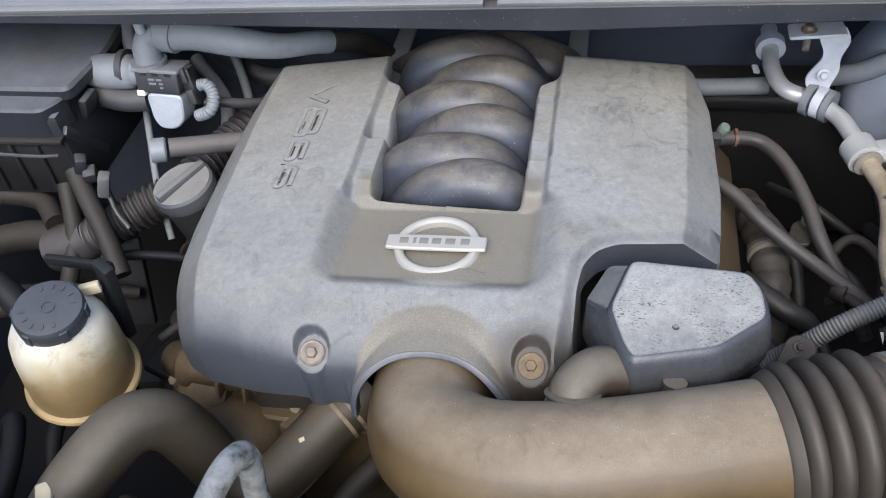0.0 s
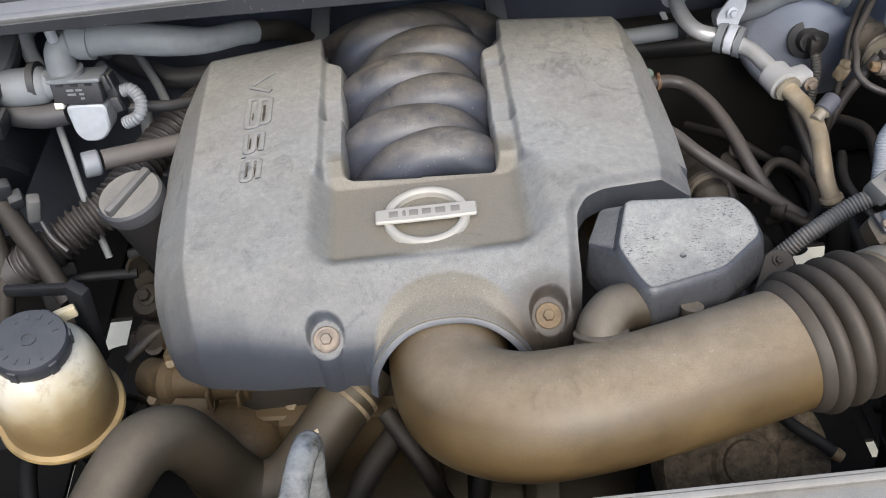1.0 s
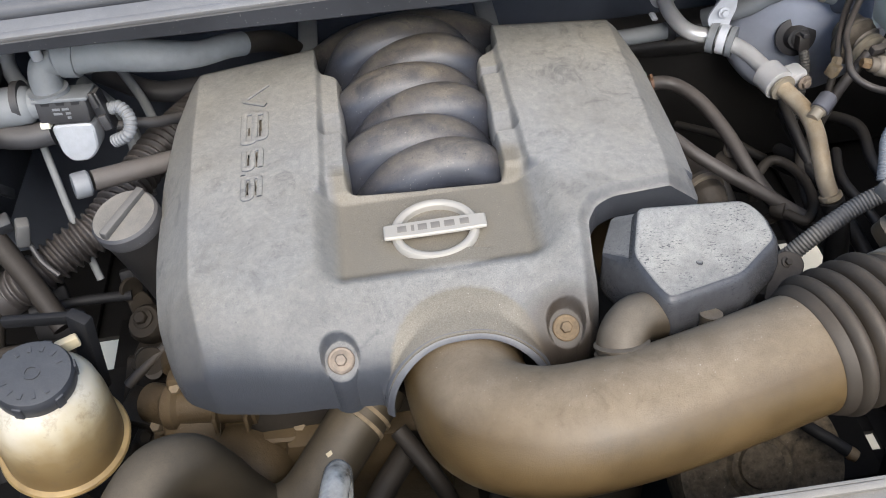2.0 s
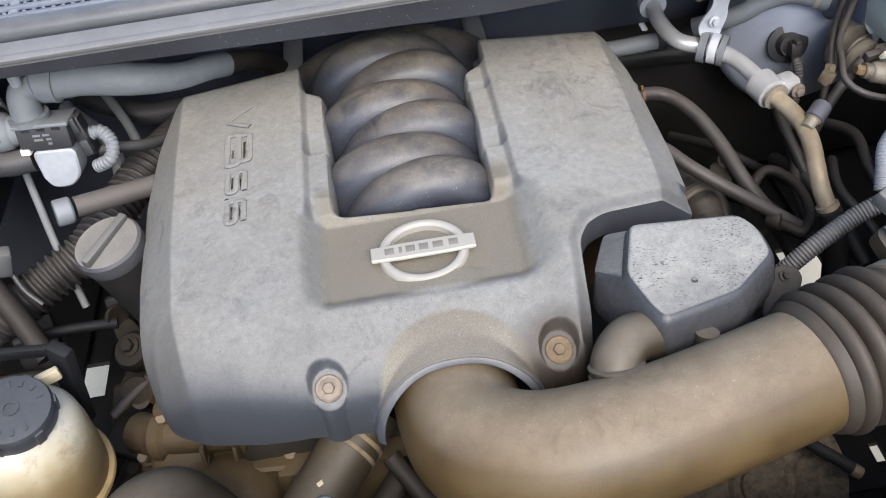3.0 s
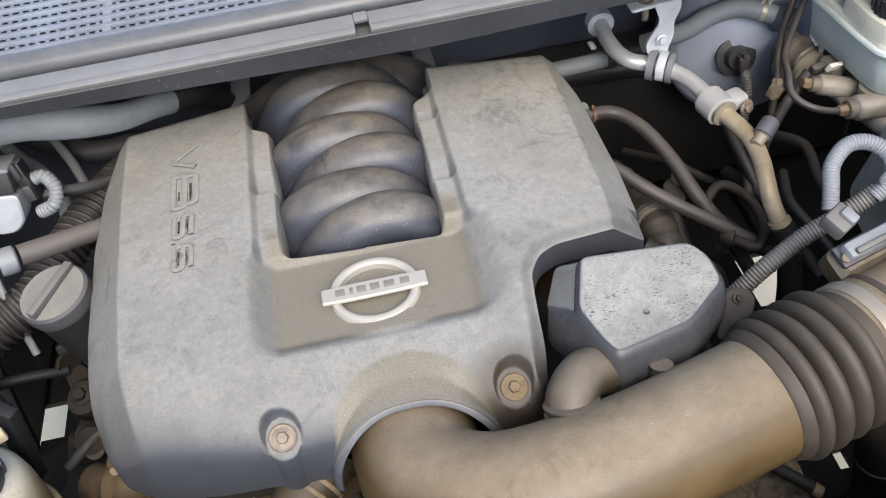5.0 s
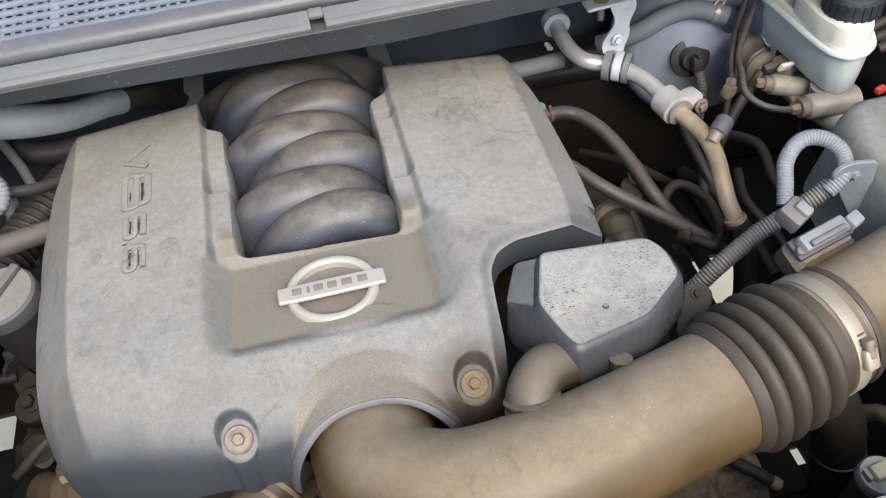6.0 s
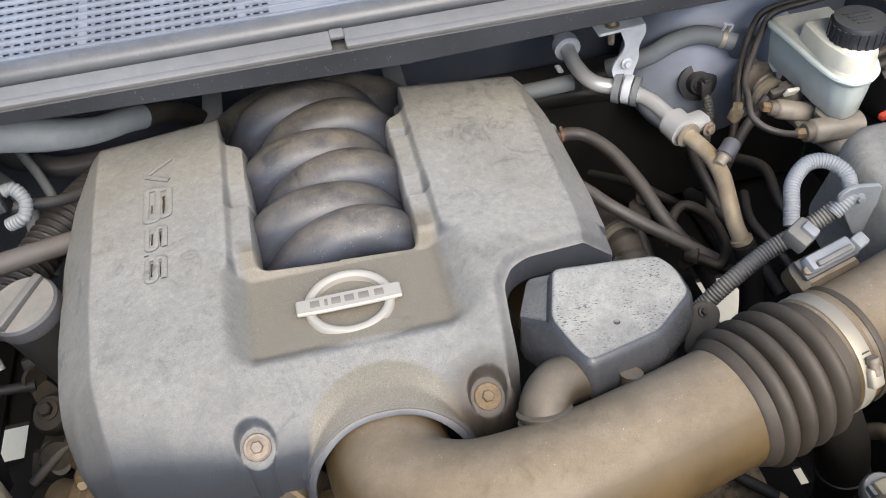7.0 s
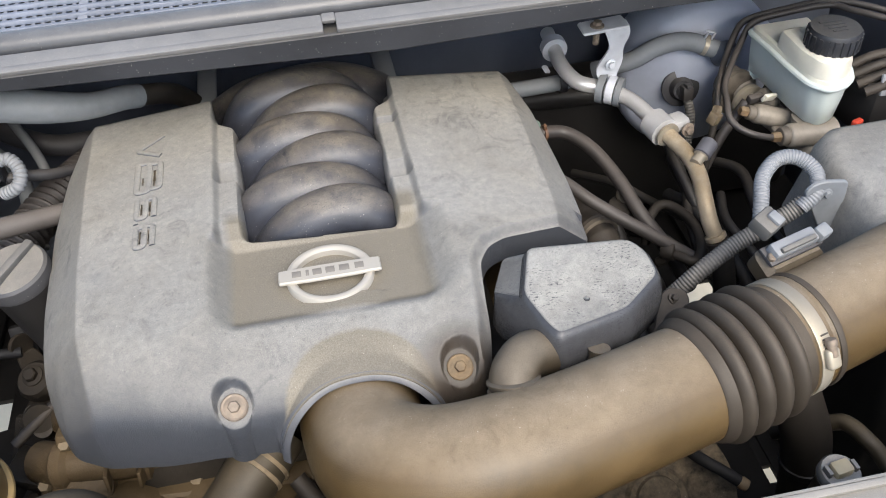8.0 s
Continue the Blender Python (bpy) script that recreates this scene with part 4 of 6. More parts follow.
breather = thing("breather_hose", "thick grey rubber breather hose with an elbow", "hose", (-0.3, 0.28, 1.0))
part("hose", hose([(-0.358, 0.278, 1.060), (-0.32, 0.276, 1.061), (-0.263, 0.275, 1.050), (-0.228, 0.291, 1.036), (-0.2, 0.318, 1.024), (-0.185, 0.335, 1.014)], lambda s: 0.0185 - 0.0045 * float(ease(s, 0.06, 0.16)), 28), HOSE_GREY, breather)
part("end_hose", hose([(-0.208, 0.31, 1.028), (-0.185, 0.335, 1.014), (-0.16, 0.36, 0.998), (-0.145, 0.385, 0.975), (-0.13, 0.415, 0.93), (-0.13, 0.43, 0.86)], 0.0125, 24), HOSE_DEEP, breather, "dark brown hose tail")
part("elbow", hose([(-0.348, 0.277, 1.060), (-0.368, 0.279, 1.061), (-0.384, 0.277, 1.056), (-0.389, 0.271, 1.044), (-0.389, 0.266, 1.02)], lambda s: 0.0212 if s < 0.024 else 0.0165, 28), HOSE_GREY, breather, "grey rubber elbow")
part("ring", lathe([(0.0185, -0.003), (0.0215, -0.003), (0.0215, 0.003), (0.0185, 0.003)], (-0.389, 0.267, 1.03), (0, 0.1, 1), 28), HOSE_GREY, breather)
valve = thing("purge_valve", "purge valve with silver can and grey plastic body", "valve", (-0.375, 0.25, 0.95))
turn = pose(-0.376, 0.262, 1.012, -12, 3, -2)
part("body", block((0.056, 0.034, 0.03), turn, 0.004), HOSE, valve)
part("shelf", block((0.06, 0.038, 0.005), turn @ pose(0, 0, 0.014), 0.002), HOSE_GREY, valve)
for x, z, w in ((-0.006, 0.0035, 0.008), (0.004, 0.0035, 0.007), (-0.005, -0.0015, 0.009), (0.006, -0.0015, 0.005), (0.006, -0.0065, 0.004)):
    part("print_bar", block((w, 0.0012, 0.0024), turn @ pose(x, -0.0172, z), 0), HOSE_GREY, valve, "plain white printed bar")
for x in (-0.016, 0.0, 0.016):
    part("slot", block((0.009, 0.002, 0.005), turn @ pose(x, -0.0165, 0.0105), 0), BLACK, valve)
part("lug", block((0.011, 0.012, 0.008), turn @ pose(-0.023, -0.012, -0.015), 0.002), WHITE, valve, "pale mounting lug")
can = rounded([(-0.022, 0.012), (0.024, 0.012), (0.023, -0.020), (0.010, -0.033), (-0.010, -0.033), (-0.018, -0.022)], 0.008, 5)
part("can", loft([(grow(can, -0.002), -0.016), (can, -0.014), (can, 0.014), (grow(can, -0.002), 0.016)], None, turn @ pose(0.004, 0.0, -0.028, 90, 0, 0)), SOLENOID, valve, "brushed silver metal can")
part("plug", block((0.014, 0.02, 0.046), turn @ pose(0.036, 0.002, -0.008, 0, -14, 0), 0.003), BLACK, valve, "black electrical plug")
part("latch", block((0.007, 0.006, 0.018), turn @ pose(0.033, -0.010, 0.008, 0, -14, 0), 0.002), HOSE, valve)
part("latch", block((0.010, 0.007, 0.018), turn @ pose(0.040, -0.011, -0.018, 0, -14, 0), 0.002), HOSE, valve)
part("inlet", lathe([(0.0165, -0.002), (0.0168, 0.014), (0.0205, 0.018), (0.0216, 0.030), (0.0216, 0.052), (0.0205, 0.064), (0.0178, 0.074), (0.0130, 0.081), (0.0070, 0.085), (0.0, 0.086)], (-0.398, 0.267, 1.017), (-1, 0.0, 0.0), 36), HOSE_GREY, valve, "fat grey rubber end hose")
part("band", lathe([(0.0215, -0.004), (0.0235, -0.004), (0.0235, 0.004), (0.0215, 0.004)], (-0.424, 0.2695, 1.0195), (1, 0, 0), 28), HOSE, valve)
part("boot", hose([(-0.47, 0.258, 0.99), (-0.43, 0.252, 0.985), (-0.4, 0.255, 0.985)], 0.014, 22), HOSE, valve)
solid("corrugated_cable", ribbed([(-0.336, 0.262, 1.0), (-0.322, 0.262, 1.001), (-0.312, 0.25, 0.992), (-0.316, 0.238, 0.981), (-0.334, 0.24, 0.972)], 0.0072, 0.0042, 0.0006, 14), CONDUIT, "pale grey corrugated cable sleeve at the purge valve", "cable sleeve")
solid("thin_hose", hose([(-0.335, 0.262, 0.976), (-0.314, 0.271, 0.97), (-0.291, 0.282, 0.96), (-0.268, 0.3, 0.95), (-0.235, 0.32, 0.94)], 0.0065, 14), HOSE, "thin grey hose running under the engine cover", "hose")
stayer = thing("hose_stay", "pale corroded bolt stay under the cowl edge", "bolt", (-0.38, 0.26, 1.08))
part("stud", lathe([(0.006, -0.03), (0.006, 0.0), (0.011, 0.001), (0.011, 0.006), (0.006, 0.008)], (-0.381, 0.26, 1.102), (0.1, -0.2, 1), 16), SOLENOID, stayer)
part("tab", block((0.03, 0.016, 0.005), pose(-0.376, 0.262, 1.1, 10, 0, 10), 0.002), SOLENOID, stayer)
solid("rear_loop", hose([(-0.43, 0.32, 0.98), (-0.447, 0.33, 1.01), (-0.456, 0.355, 1.03), (-0.446, 0.38, 1.03), (-0.42, 0.40, 1.0), (-0.4, 0.43, 0.95)], 0.0095, 16), HOSE_GREY, "grey hose looping behind the purge valve", "hose")

stub = thing("vent_pipe", "dusty brown vent pipe with a round end cap", "pipe", (-0.33, 0.2, 0.95))
part("pipe", hose([(-0.352, 0.184, 0.966), (-0.31, 0.204, 0.957), (-0.26, 0.228, 0.946)], 0.0115, 22), VENT, stub)
part("end_cap", lathe([(0.0, -0.002), (0.0135, -0.002), (0.0145, 0.0), (0.0145, 0.014), (0.0125, 0.016), (0.0115, 0.016)], (-0.369, 0.176, 0.968), Vector((0.9, 0.4, -0.18)).normalized(), 28), CONDUIT, stub, "grey metal end cap")
corrugated = thing("duct_hose", "black corrugated hose behind the filler cap", "hose", (-0.4, 0.2, 0.85))
part("hose", ribbed([(-0.50, 0.135, 0.85), (-0.45, 0.148, 0.868), (-0.41, 0.172, 0.88), (-0.372, 0.2, 0.888), (-0.345, 0.25, 0.895), (-0.31, 0.32, 0.9), (-0.27, 0.4, 0.89)], 0.0225, 0.0095, 0.0026, 26), HOSE_MID, corrugated)
part("cuff", hose([(-0.53, 0.13, 0.84), (-0.50, 0.135, 0.85), (-0.475, 0.142, 0.86)], 0.027, 26), HOSE_MID, corrugated, "smooth brown cuff")
solid("dipstick_tube", hose([(-0.439, 0.302, 0.955), (-0.422, 0.254, 0.92), (-0.404, 0.205, 0.885), (-0.39, 0.17, 0.83)], 0.0045, 12), HOSE_GREY, "slim bare metal dipstick tube", "tube")
for line, r in (([(-0.405, 0.40, 0.95), (-0.352, 0.345, 0.925), (-0.338, 0.30, 0.90), (-0.33, 0.26, 0.87)], 0.009), ([(-0.36, 0.42, 0.95), (-0.33, 0.37, 0.93), (-0.315, 0.33, 0.905), (-0.31, 0.28, 0.88)], 0.006), ([(-0.40, 0.45, 0.93), (-0.33, 0.42, 0.91), (-0.27, 0.43, 0.90), (-0.2, 0.45, 0.89)], 0.014)):
    solid("coolant_hose", hose(line, r, 16), HOSE if r > 0.01 else HOSE_GREY, "grey rubber hose behind the purge valve", "hose", "rear hoses")

fuse = thing("fuse_box", "dusty black plastic fuse box with a stepped lid", "fuse box", (-0.56, 0.27, 0.9))
part("base", block((0.2, 0.2, 0.12), pose(-0.575, 0.275, 0.955), 0.008), FUSE, fuse)
part("lid", plate([(-0.68, 0.205), (-0.462, 0.2), (-0.452, 0.29), (-0.462, 0.37), (-0.68, 0.37)], 1.018, 1.037, r=0.012, bevel=0.004), FUSE, fuse, "dust-filmed lid")
part("step", plate([(-0.68, 0.174), (-0.489, 0.172), (-0.474, 0.195), (-0.472, 0.212), (-0.68, 0.212)], 0.985, 1.026, r=0.008, bevel=0.003), FUSE, fuse)
part("front", block((0.2, 0.02, 0.09), pose(-0.58, 0.184, 0.945), 0.004), PITCH, fuse)
part("rim", block((0.205, 0.012, 0.007), pose(-0.578, 0.171, 0.984), 0.002), PITCH, fuse)
for x in (-0.62, -0.585, -0.55, -0.515):
    part("rib", block((0.005, 0.006, 0.07), pose(x, 0.171, 0.942), 0.0015), PITCH, fuse)
part("side_strap", block((0.006, 0.012, 0.09), pose(-0.455, 0.185, 0.975, 38, 0, 0), 0.002), BLACK, fuse)
part("side_lug", block((0.016, 0.02, 0.014), pose(-0.452, 0.16, 0.944, 10, 0, 25), 0.003), BLACK, fuse)
part("clip", block((0.010, 0.03, 0.026), pose(-0.462, 0.225, 1.0, 0, 12, 0), 0.003), BLACK, fuse)
part("clip", block((0.014, 0.02, 0.02), pose(-0.463, 0.165, 0.955, 0, 20, 30), 0.003), BLACK, fuse)
part("wire", hose([(-0.64, 0.15, 0.985), (-0.56, 0.148, 0.982), (-0.5, 0.148, 0.979), (-0.478, 0.155, 0.975)], 0.0022, 8), HOSE, fuse)
# all take the darkened hose material, which carries the shade of the cavity
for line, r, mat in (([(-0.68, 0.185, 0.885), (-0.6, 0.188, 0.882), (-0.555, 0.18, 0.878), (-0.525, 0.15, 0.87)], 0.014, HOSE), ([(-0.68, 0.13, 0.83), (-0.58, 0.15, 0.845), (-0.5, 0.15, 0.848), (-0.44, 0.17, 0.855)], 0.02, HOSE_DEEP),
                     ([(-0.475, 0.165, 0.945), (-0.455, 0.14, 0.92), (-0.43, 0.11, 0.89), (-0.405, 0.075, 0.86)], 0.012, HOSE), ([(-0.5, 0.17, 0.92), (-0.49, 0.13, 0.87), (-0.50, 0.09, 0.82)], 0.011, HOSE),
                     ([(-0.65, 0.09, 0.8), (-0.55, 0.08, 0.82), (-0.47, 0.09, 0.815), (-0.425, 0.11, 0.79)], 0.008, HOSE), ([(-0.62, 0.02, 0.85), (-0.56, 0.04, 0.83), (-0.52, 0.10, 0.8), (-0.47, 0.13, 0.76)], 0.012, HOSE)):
    solid("side_hose", hose(line, r, 16), HOSE_DEEP, "rubber hose beside the fuse box, darkened as in shade", "hose", "side hoses")
harness = thing("harness_plug", "grey wiring plug hanging beside the fuse box", "connector", (-0.44, 0.15, 0.9))
part("shell", block((0.014, 0.018, 0.03), pose(-0.434, 0.152, 0.935, 0, 20, 20), 0.003), CONDUIT_DARK, harness)
part("cable", hose([(-0.434, 0.152, 0.92), (-0.425, 0.14, 0.9), (-0.41, 0.13, 0.885)], 0.003, 8), HOSE, harness)

# power-steering reservoir
tank = thing("fluid_reservoir", "yellowed white plastic fluid reservoir with black cap", "reservoir", (-0.365, -0.088, 0.87))
lean = Vector((0.16, -0.098, 1)).normalized()
at = Vector((-0.365, -0.088, 0.883))
part("body", lathe([(0.03, -0.05), (0.046, -0.022), (0.052, -0.004), (0.0525, 0.008), (0.0515, 0.04), (0.0498, 0.066), (0.047, 0.084), (0.041, 0.096), (0.033, 0.102), (0.031, 0.104), (0.031, 0.112)], at, lean, 52), TANK, tank, "white plastic stained brown below")
part("flange", lathe([(0.0515, -0.004), (0.0570, -0.001), (0.0580, 0.002), (0.0568, 0.005), (0.0520, 0.007)], at, lean, 52), STAIN, tank, "oil-stained brown seam flange")
bm = lathe([(0.0315, 0.104), (0.0328, 0.106), (0.0328, 0.119), (0.031, 0.1222), (0.028, 0.1228), (0.0, 0.1228)], at, lean, 44)
lid = part("cap", bm, CAP, tank, "black screw cap with moulded marks")
turn = Matrix.Translation(at) @ Vector((0, 0, 1)).rotation_difference(lean).to_matrix().to_4x4()
for k in range(14):
    a = 2 * math.pi * k / 14
    if k % 7 in (0, 6):
        continue
    part("mark_bar", block((0.0055, 0.003, 0.0012), turn @ pose(0.023 * math.cos(a), 0.023 * math.sin(a), 0.123, 0, 0, math.degrees(a)), 0), CAP, lid)
part("mark_ring", lathe([(0.007, 0.1225), (0.007, 0.1237), (0.005, 0.1237), (0.005, 0.1225)], at, lean, 20), CAP, lid)
for k in range(6):
    a = 2 * math.pi * k / 6 + 0.3
    part("grip_rib", block((0.003, 0.008, 0.014), turn @ pose(0.0328 * math.cos(a), 0.0328 * math.sin(a), 0.1125, 0, 0, math.degrees(a)), 0.001), CAP, lid)
part("neck_tab", block((0.02, 0.008, 0.012), pose(-0.33, -0.058, 0.985, 0, 0, 25), 0.002), CREAM, tank)
holder = thing("reservoir_bracket", "black steel bracket behind the fluid reservoir", "bracket", (-0.33, -0.03, 0.9))
part("arm", block((0.075, 0.008, 0.012), pose(-0.355, -0.028, 0.988, 0, 3, -3), 0.003), INK, holder)
part("leg", block((0.022, 0.012, 0.12), pose(-0.329, -0.036, 0.945, 0, 14, -30), 0.003), INK, holder)

# lower coolant hoses and castings in front of the engine
radhose = thing("radiator_hose", "thick muddy brown radiator hose with spring clamp", "hose", (-0.2, -0.16, 0.85))
part("hose", hose([(-0.315, -0.275, 0.89), (-0.288, -0.225, 0.92), (-0.262, -0.175, 0.93), (-0.240, -0.152, 0.912), (-0.226, -0.146, 0.875), (-0.212, -0.146, 0.832), (-0.19, -0.15, 0.805), (-0.158, -0.142, 0.808), (-0.124, -0.115, 0.832), (-0.096, -0.088, 0.852), (-0.07, -0.06, 0.866)], 0.0285, 30), HOSE_BROWN, radhose)
dr = Vector((0.66, 0.72, 0.2)).normalized()
for off in (-0.006, 0.006):
    part("clamp", lathe([(0.0285, -0.002), (0.0303, -0.002), (0.0303, 0.002), (0.0285, 0.002)], Vector((-0.094, -0.086, 0.853)) + dr * off, dr, 32), PIPE_DULL, radhose, "dull steel spring band clamp")
part("clamp_ear", block((0.018, 0.008, 0.012), pose(-0.098, -0.084, 0.886, 10, 20, 40), 0.002), PIPE_DULL, radhose)
part("clamp_ear", block((0.006, 0.014, 0.01), pose(-0.085, -0.077, 0.884, 0, 30, 40), 0.002), PIPE_DULL, radhose)
part("paint_mark", block((0.018, 0.004, 0.001), pose(-0.119, -0.124, 0.8592, 28, -6, 30), 0), CREAM, radhose, "pale paint mark")
part("end_clamp", block((0.014, 0.02, 0.008), pose(-0.3, -0.25, 0.938, 0, 0, 30), 0.002), CREAM, radhose, "pale cream hose clip")
house = thing("thermostat_housing", "mud-caked brown cast thermostat housing with bolts", "housing", (-0.22, -0.06, 0.75))
part("dome", lathe([(0.06, -0.06), (0.057, 0.0), (0.052, 0.018), (0.041, 0.033), (0.024, 0.042), (0.0, 0.045)], (-0.228, -0.082, 0.772), (0.05, -0.25, 1), 44), MUDDY, house)
part("flange", plate([(-0.30, -0.062), (-0.16, -0.075), (-0.155, -0.03), (-0.29, -0.018)], 0.79, 0.81, Matrix(), 0.012, 0.003), MUDDY, house)
part("outlet", hose([(-0.312, -0.012, 0.822), (-0.28, -0.028, 0.832), (-0.22, -0.034, 0.833), (-0.15, -0.03, 0.828)], lambda s: 0.021 + (0.005 if 0.03 < s < 0.042 or 0.105 < s < 0.117 else 0), 28), MUDDY, house)
part("cover_plate", lathe([(0.03, -0.012), (0.03, 0.0), (0.026, 0.004), (0.012, 0.006), (0.0, 0.006)], (-0.268, -0.052, 0.822), (-0.1, -0.7, 0.7), 28), MUDDY, house)
part("gasket_flange", plate([(-0.315, -0.012), (-0.318, -0.040), (-0.298, -0.052), (-0.215, -0.060), (-0.180, -0.072), (-0.150, -0.062), (-0.152, -0.02)], 0.785, 0.797, Matrix(), 0.008, 0.002), MUDDY, house)
part("upper_casting", block((0.12, 0.04, 0.02), pose(-0.225, -0.012, 0.852, -18, 4, -4), 0.006), MUDDY, house)
part("rib", block((0.004, 0.05, 0.018), pose(-0.24, -0.045, 0.835, -18, 0, 5), 0.001), MUDDY, house)
part("rib", block((0.004, 0.05, 0.018), pose(-0.205, -0.048, 0.835, -18, 0, -5), 0.001), MUDDY, house)
for p in ((-0.306, -0.032, 0.806), (-0.188, -0.058, 0.784), (-0.160, -0.052, 0.797), (-0.297, -0.045, 0.792), (-0.275, -0.02, 0.848), (-0.18, -0.03, 0.855)):
    part("boss", lathe([(0.011, -0.02), (0.0095, 0.0), (0.009, 0.004), (0.0, 0.004)], p, (-0.1, -0.5, 0.85), 18), MUDDY, house)
    part("stud", lathe([(0.0062, 0.0), (0.0062, 0.012), (0.0055, 0.0135), (0.0, 0.0135)], Vector(p) + Vector((0, -0.002, 0.0035)), (-0.1, -0.5, 0.85), 6), PIPE_DULL, house, "muddy bolt")
for line, r, mat in (([(-0.16, -0.24, 0.66), (-0.10, -0.15, 0.765), (-0.06, -0.1, 0.79), (-0.03, -0.06, 0.79)], 0.013, HOSE_DEEP), ([(-0.06, -0.1, 0.84), (-0.03, -0.14, 0.81), (-0.015, -0.15, 0.76), (-0.01, -0.12, 0.68)], 0.009, HOSE_DEEP),
                     ([(0.06, -0.05, 0.84), (0.03, -0.15, 0.8), (0.02, -0.16, 0.74), (0.02, -0.07, 0.66)], 0.009, HOSE_DEEP), ([(-0.34, -0.16, 0.75), (-0.25, -0.2, 0.77), (-0.16, -0.22, 0.76), (-0.05, -0.2, 0.76)], 0.015, HOSE_BROWN)):
    solid("water_pipe", hose(line, r, 16), mat, "mud-covered pipe low in front of the engine", "pipe", "front pipes")
pulley = thing("drive_pulley", "grit-covered brown drive pulley below the intake duct", "pulley", (0.23, -0.13, 0.72))
part("wheel", lathe([(0.0, 0.004), (0.03, 0.004), (0.034, 0.0), (0.07, 0.0), (0.082, 0.006), (0.086, -0.004), (0.086, -0.03), (0.06, -0.034), (0.0, -0.034)], (0.285, -0.16, 0.775), (0.05, -0.65, 0.76), 48), GRAVEL, pulley)
part("hub", lathe([(0.024, 0.0), (0.022, 0.006), (0.012, 0.008), (0.0, 0.008)], (0.285, -0.16, 0.778), (0.05, -0.65, 0.76), 28), GRAVEL, pulley)
loop = thing("vent_hose_loop", "cloudy grey bent hose rising from the radiator support", "hose", (-0.1, -0.3, 0.95))
part("bend", hose([(-0.112, -0.40, 0.97), (-0.106, -0.372, 1.01), (-0.100, -0.335, 1.045), (-0.094, -0.296, 1.056), (-0.0905, -0.268, 1.051), (-0.092, -0.252, 1.028), (-0.098, -0.252, 0.98), (-0.102, -0.253, 0.92), (-0.11, -0.25, 0.88)], 0.0098, 24, 0.003), CLEAR, loop)
part("collar", lathe([(0.0105, 0), (0.012, 0.003), (0.012, 0.013), (0.0105, 0.016)], (-0.105, -0.368, 1.015), (0.13, 0.7, 0.65), 22), YELLOW, loop, "yellow collar")

# ---- driver-side things: air-conditioning pipe, hoses, brake parts, air box ----
ac = thing("refrigerant_pipe", "bare aluminium refrigerant pipe with brown staining", "pipe", (0.42, 0.25, 0.9))
part("pipe", hose([(0.346, 0.47, 0.945), (0.345, 0.432, 0.942), (0.343, 0.39, 0.94), (0.354, 0.352, 0.936), (0.385, 0.334, 0.932), (0.409, 0.304, 0.93), (0.421, 0.268, 0.927), (0.43, 0.236, 0.925)], 0.0098, 22), ALLOY, ac)
part("lower_pipe", hose([(0.427, 0.245, 0.925), (0.432, 0.222, 0.923), (0.441, 0.19, 0.919), (0.4415, 0.158, 0.913), (0.4375, 0.128, 0.901), (0.4395, 0.112, 0.883), (0.447, 0.0995, 0.862)], 0.0098, 22), PIPE_BROWN, ac, "brown-stained lower bend")
part("pipe_collar", lathe([(0.0105, -0.003), (0.0125, -0.002), (0.0125, 0.003), (0.0105, 0.004)], (0.4455, 0.102, 0.866), (0.3, -0.5, -0.8), 24), PIPE_BROWN, ac)
part("rubber_end", hose([(0.447, 0.0995, 0.862), (0.455, 0.09, 0.835), (0.463, 0.082, 0.78), (0.47, 0.08, 0.7)], 0.0135, 20), PITCH, ac, "black rubber hose end")
dj = Vector((0.25, -0.96, -0.06)).normalized()
part("joint", lathe([(0.012, -0.014), (0.0185, -0.013), (0.0185, 0.012), (0.012, 0.013)], (0.424, 0.245, 0.926), dj, 30), ALLOY, ac, "cast aluminium joint block")
part("joint_ear", block((0.03, 0.024, 0.018), pose(0.445, 0.246, 0.928, 0, 0, 15), 0.005), ALLOY, ac)
part("joint_ring", lathe([(0.011, 0), (0.0155, 0), (0.0155, 0.003), (0.011, 0.003)], (0.4285, 0.23, 0.925), dj, 28), STEEL, ac)
hexbolt((0.456, 0.232, 0.926), (0.25, -0.96, 0.1), 0.006, BOLT, ac)
part("port", lathe([(0.007, 0), (0.007, 0.012), (0.009, 0.013), (0.009, 0.017)], (0.439, 0.168, 0.924), (0.62, 0.5, 0.25), 20), STEEL, ac, "bright service port")
part("port_cap", lathe([(0.009, 0.0), (0.0105, 0.001), (0.0105, 0.02), (0.009, 0.022), (0, 0.022)], (0.449, 0.176, 0.928), (0.62, 0.5, 0.3), 22), PORT_CAP, ac, "grey plastic port cap")
part("end_clip", lathe([(0.012, -0.004), (0.0175, -0.004), (0.0175, 0.01), (0.012, 0.01)], (0.345, 0.437, 0.942), (0, -1, -0.05), 26), BRACKET, ac)
part("clip_tab", block((0.008, 0.012, 0.004), pose(0.328, 0.41, 0.925, 20, 20, 20), 0.001), BRACKET, ac)
hang = thing("pipe_bracket", "pale galvanised steel bracket clamping the pipe", "bracket", (0.39, 0.33, 0.93))
part("top_plate", plate([(0.342, 0.310), (0.402, 0.316), (0.4, 0.345), (0.342, 0.339)], 1.026, 1.030, Matrix(), 0.004), BRACKET, hang)
strap = bmesh.new()
prof = [(0.390, 0.332, 1.028), (0.396, 0.335, 1.002), (0.394, 0.340, 0.977), (0.388, 0.340, 0.956), (0.388, 0.336, 0.94)]
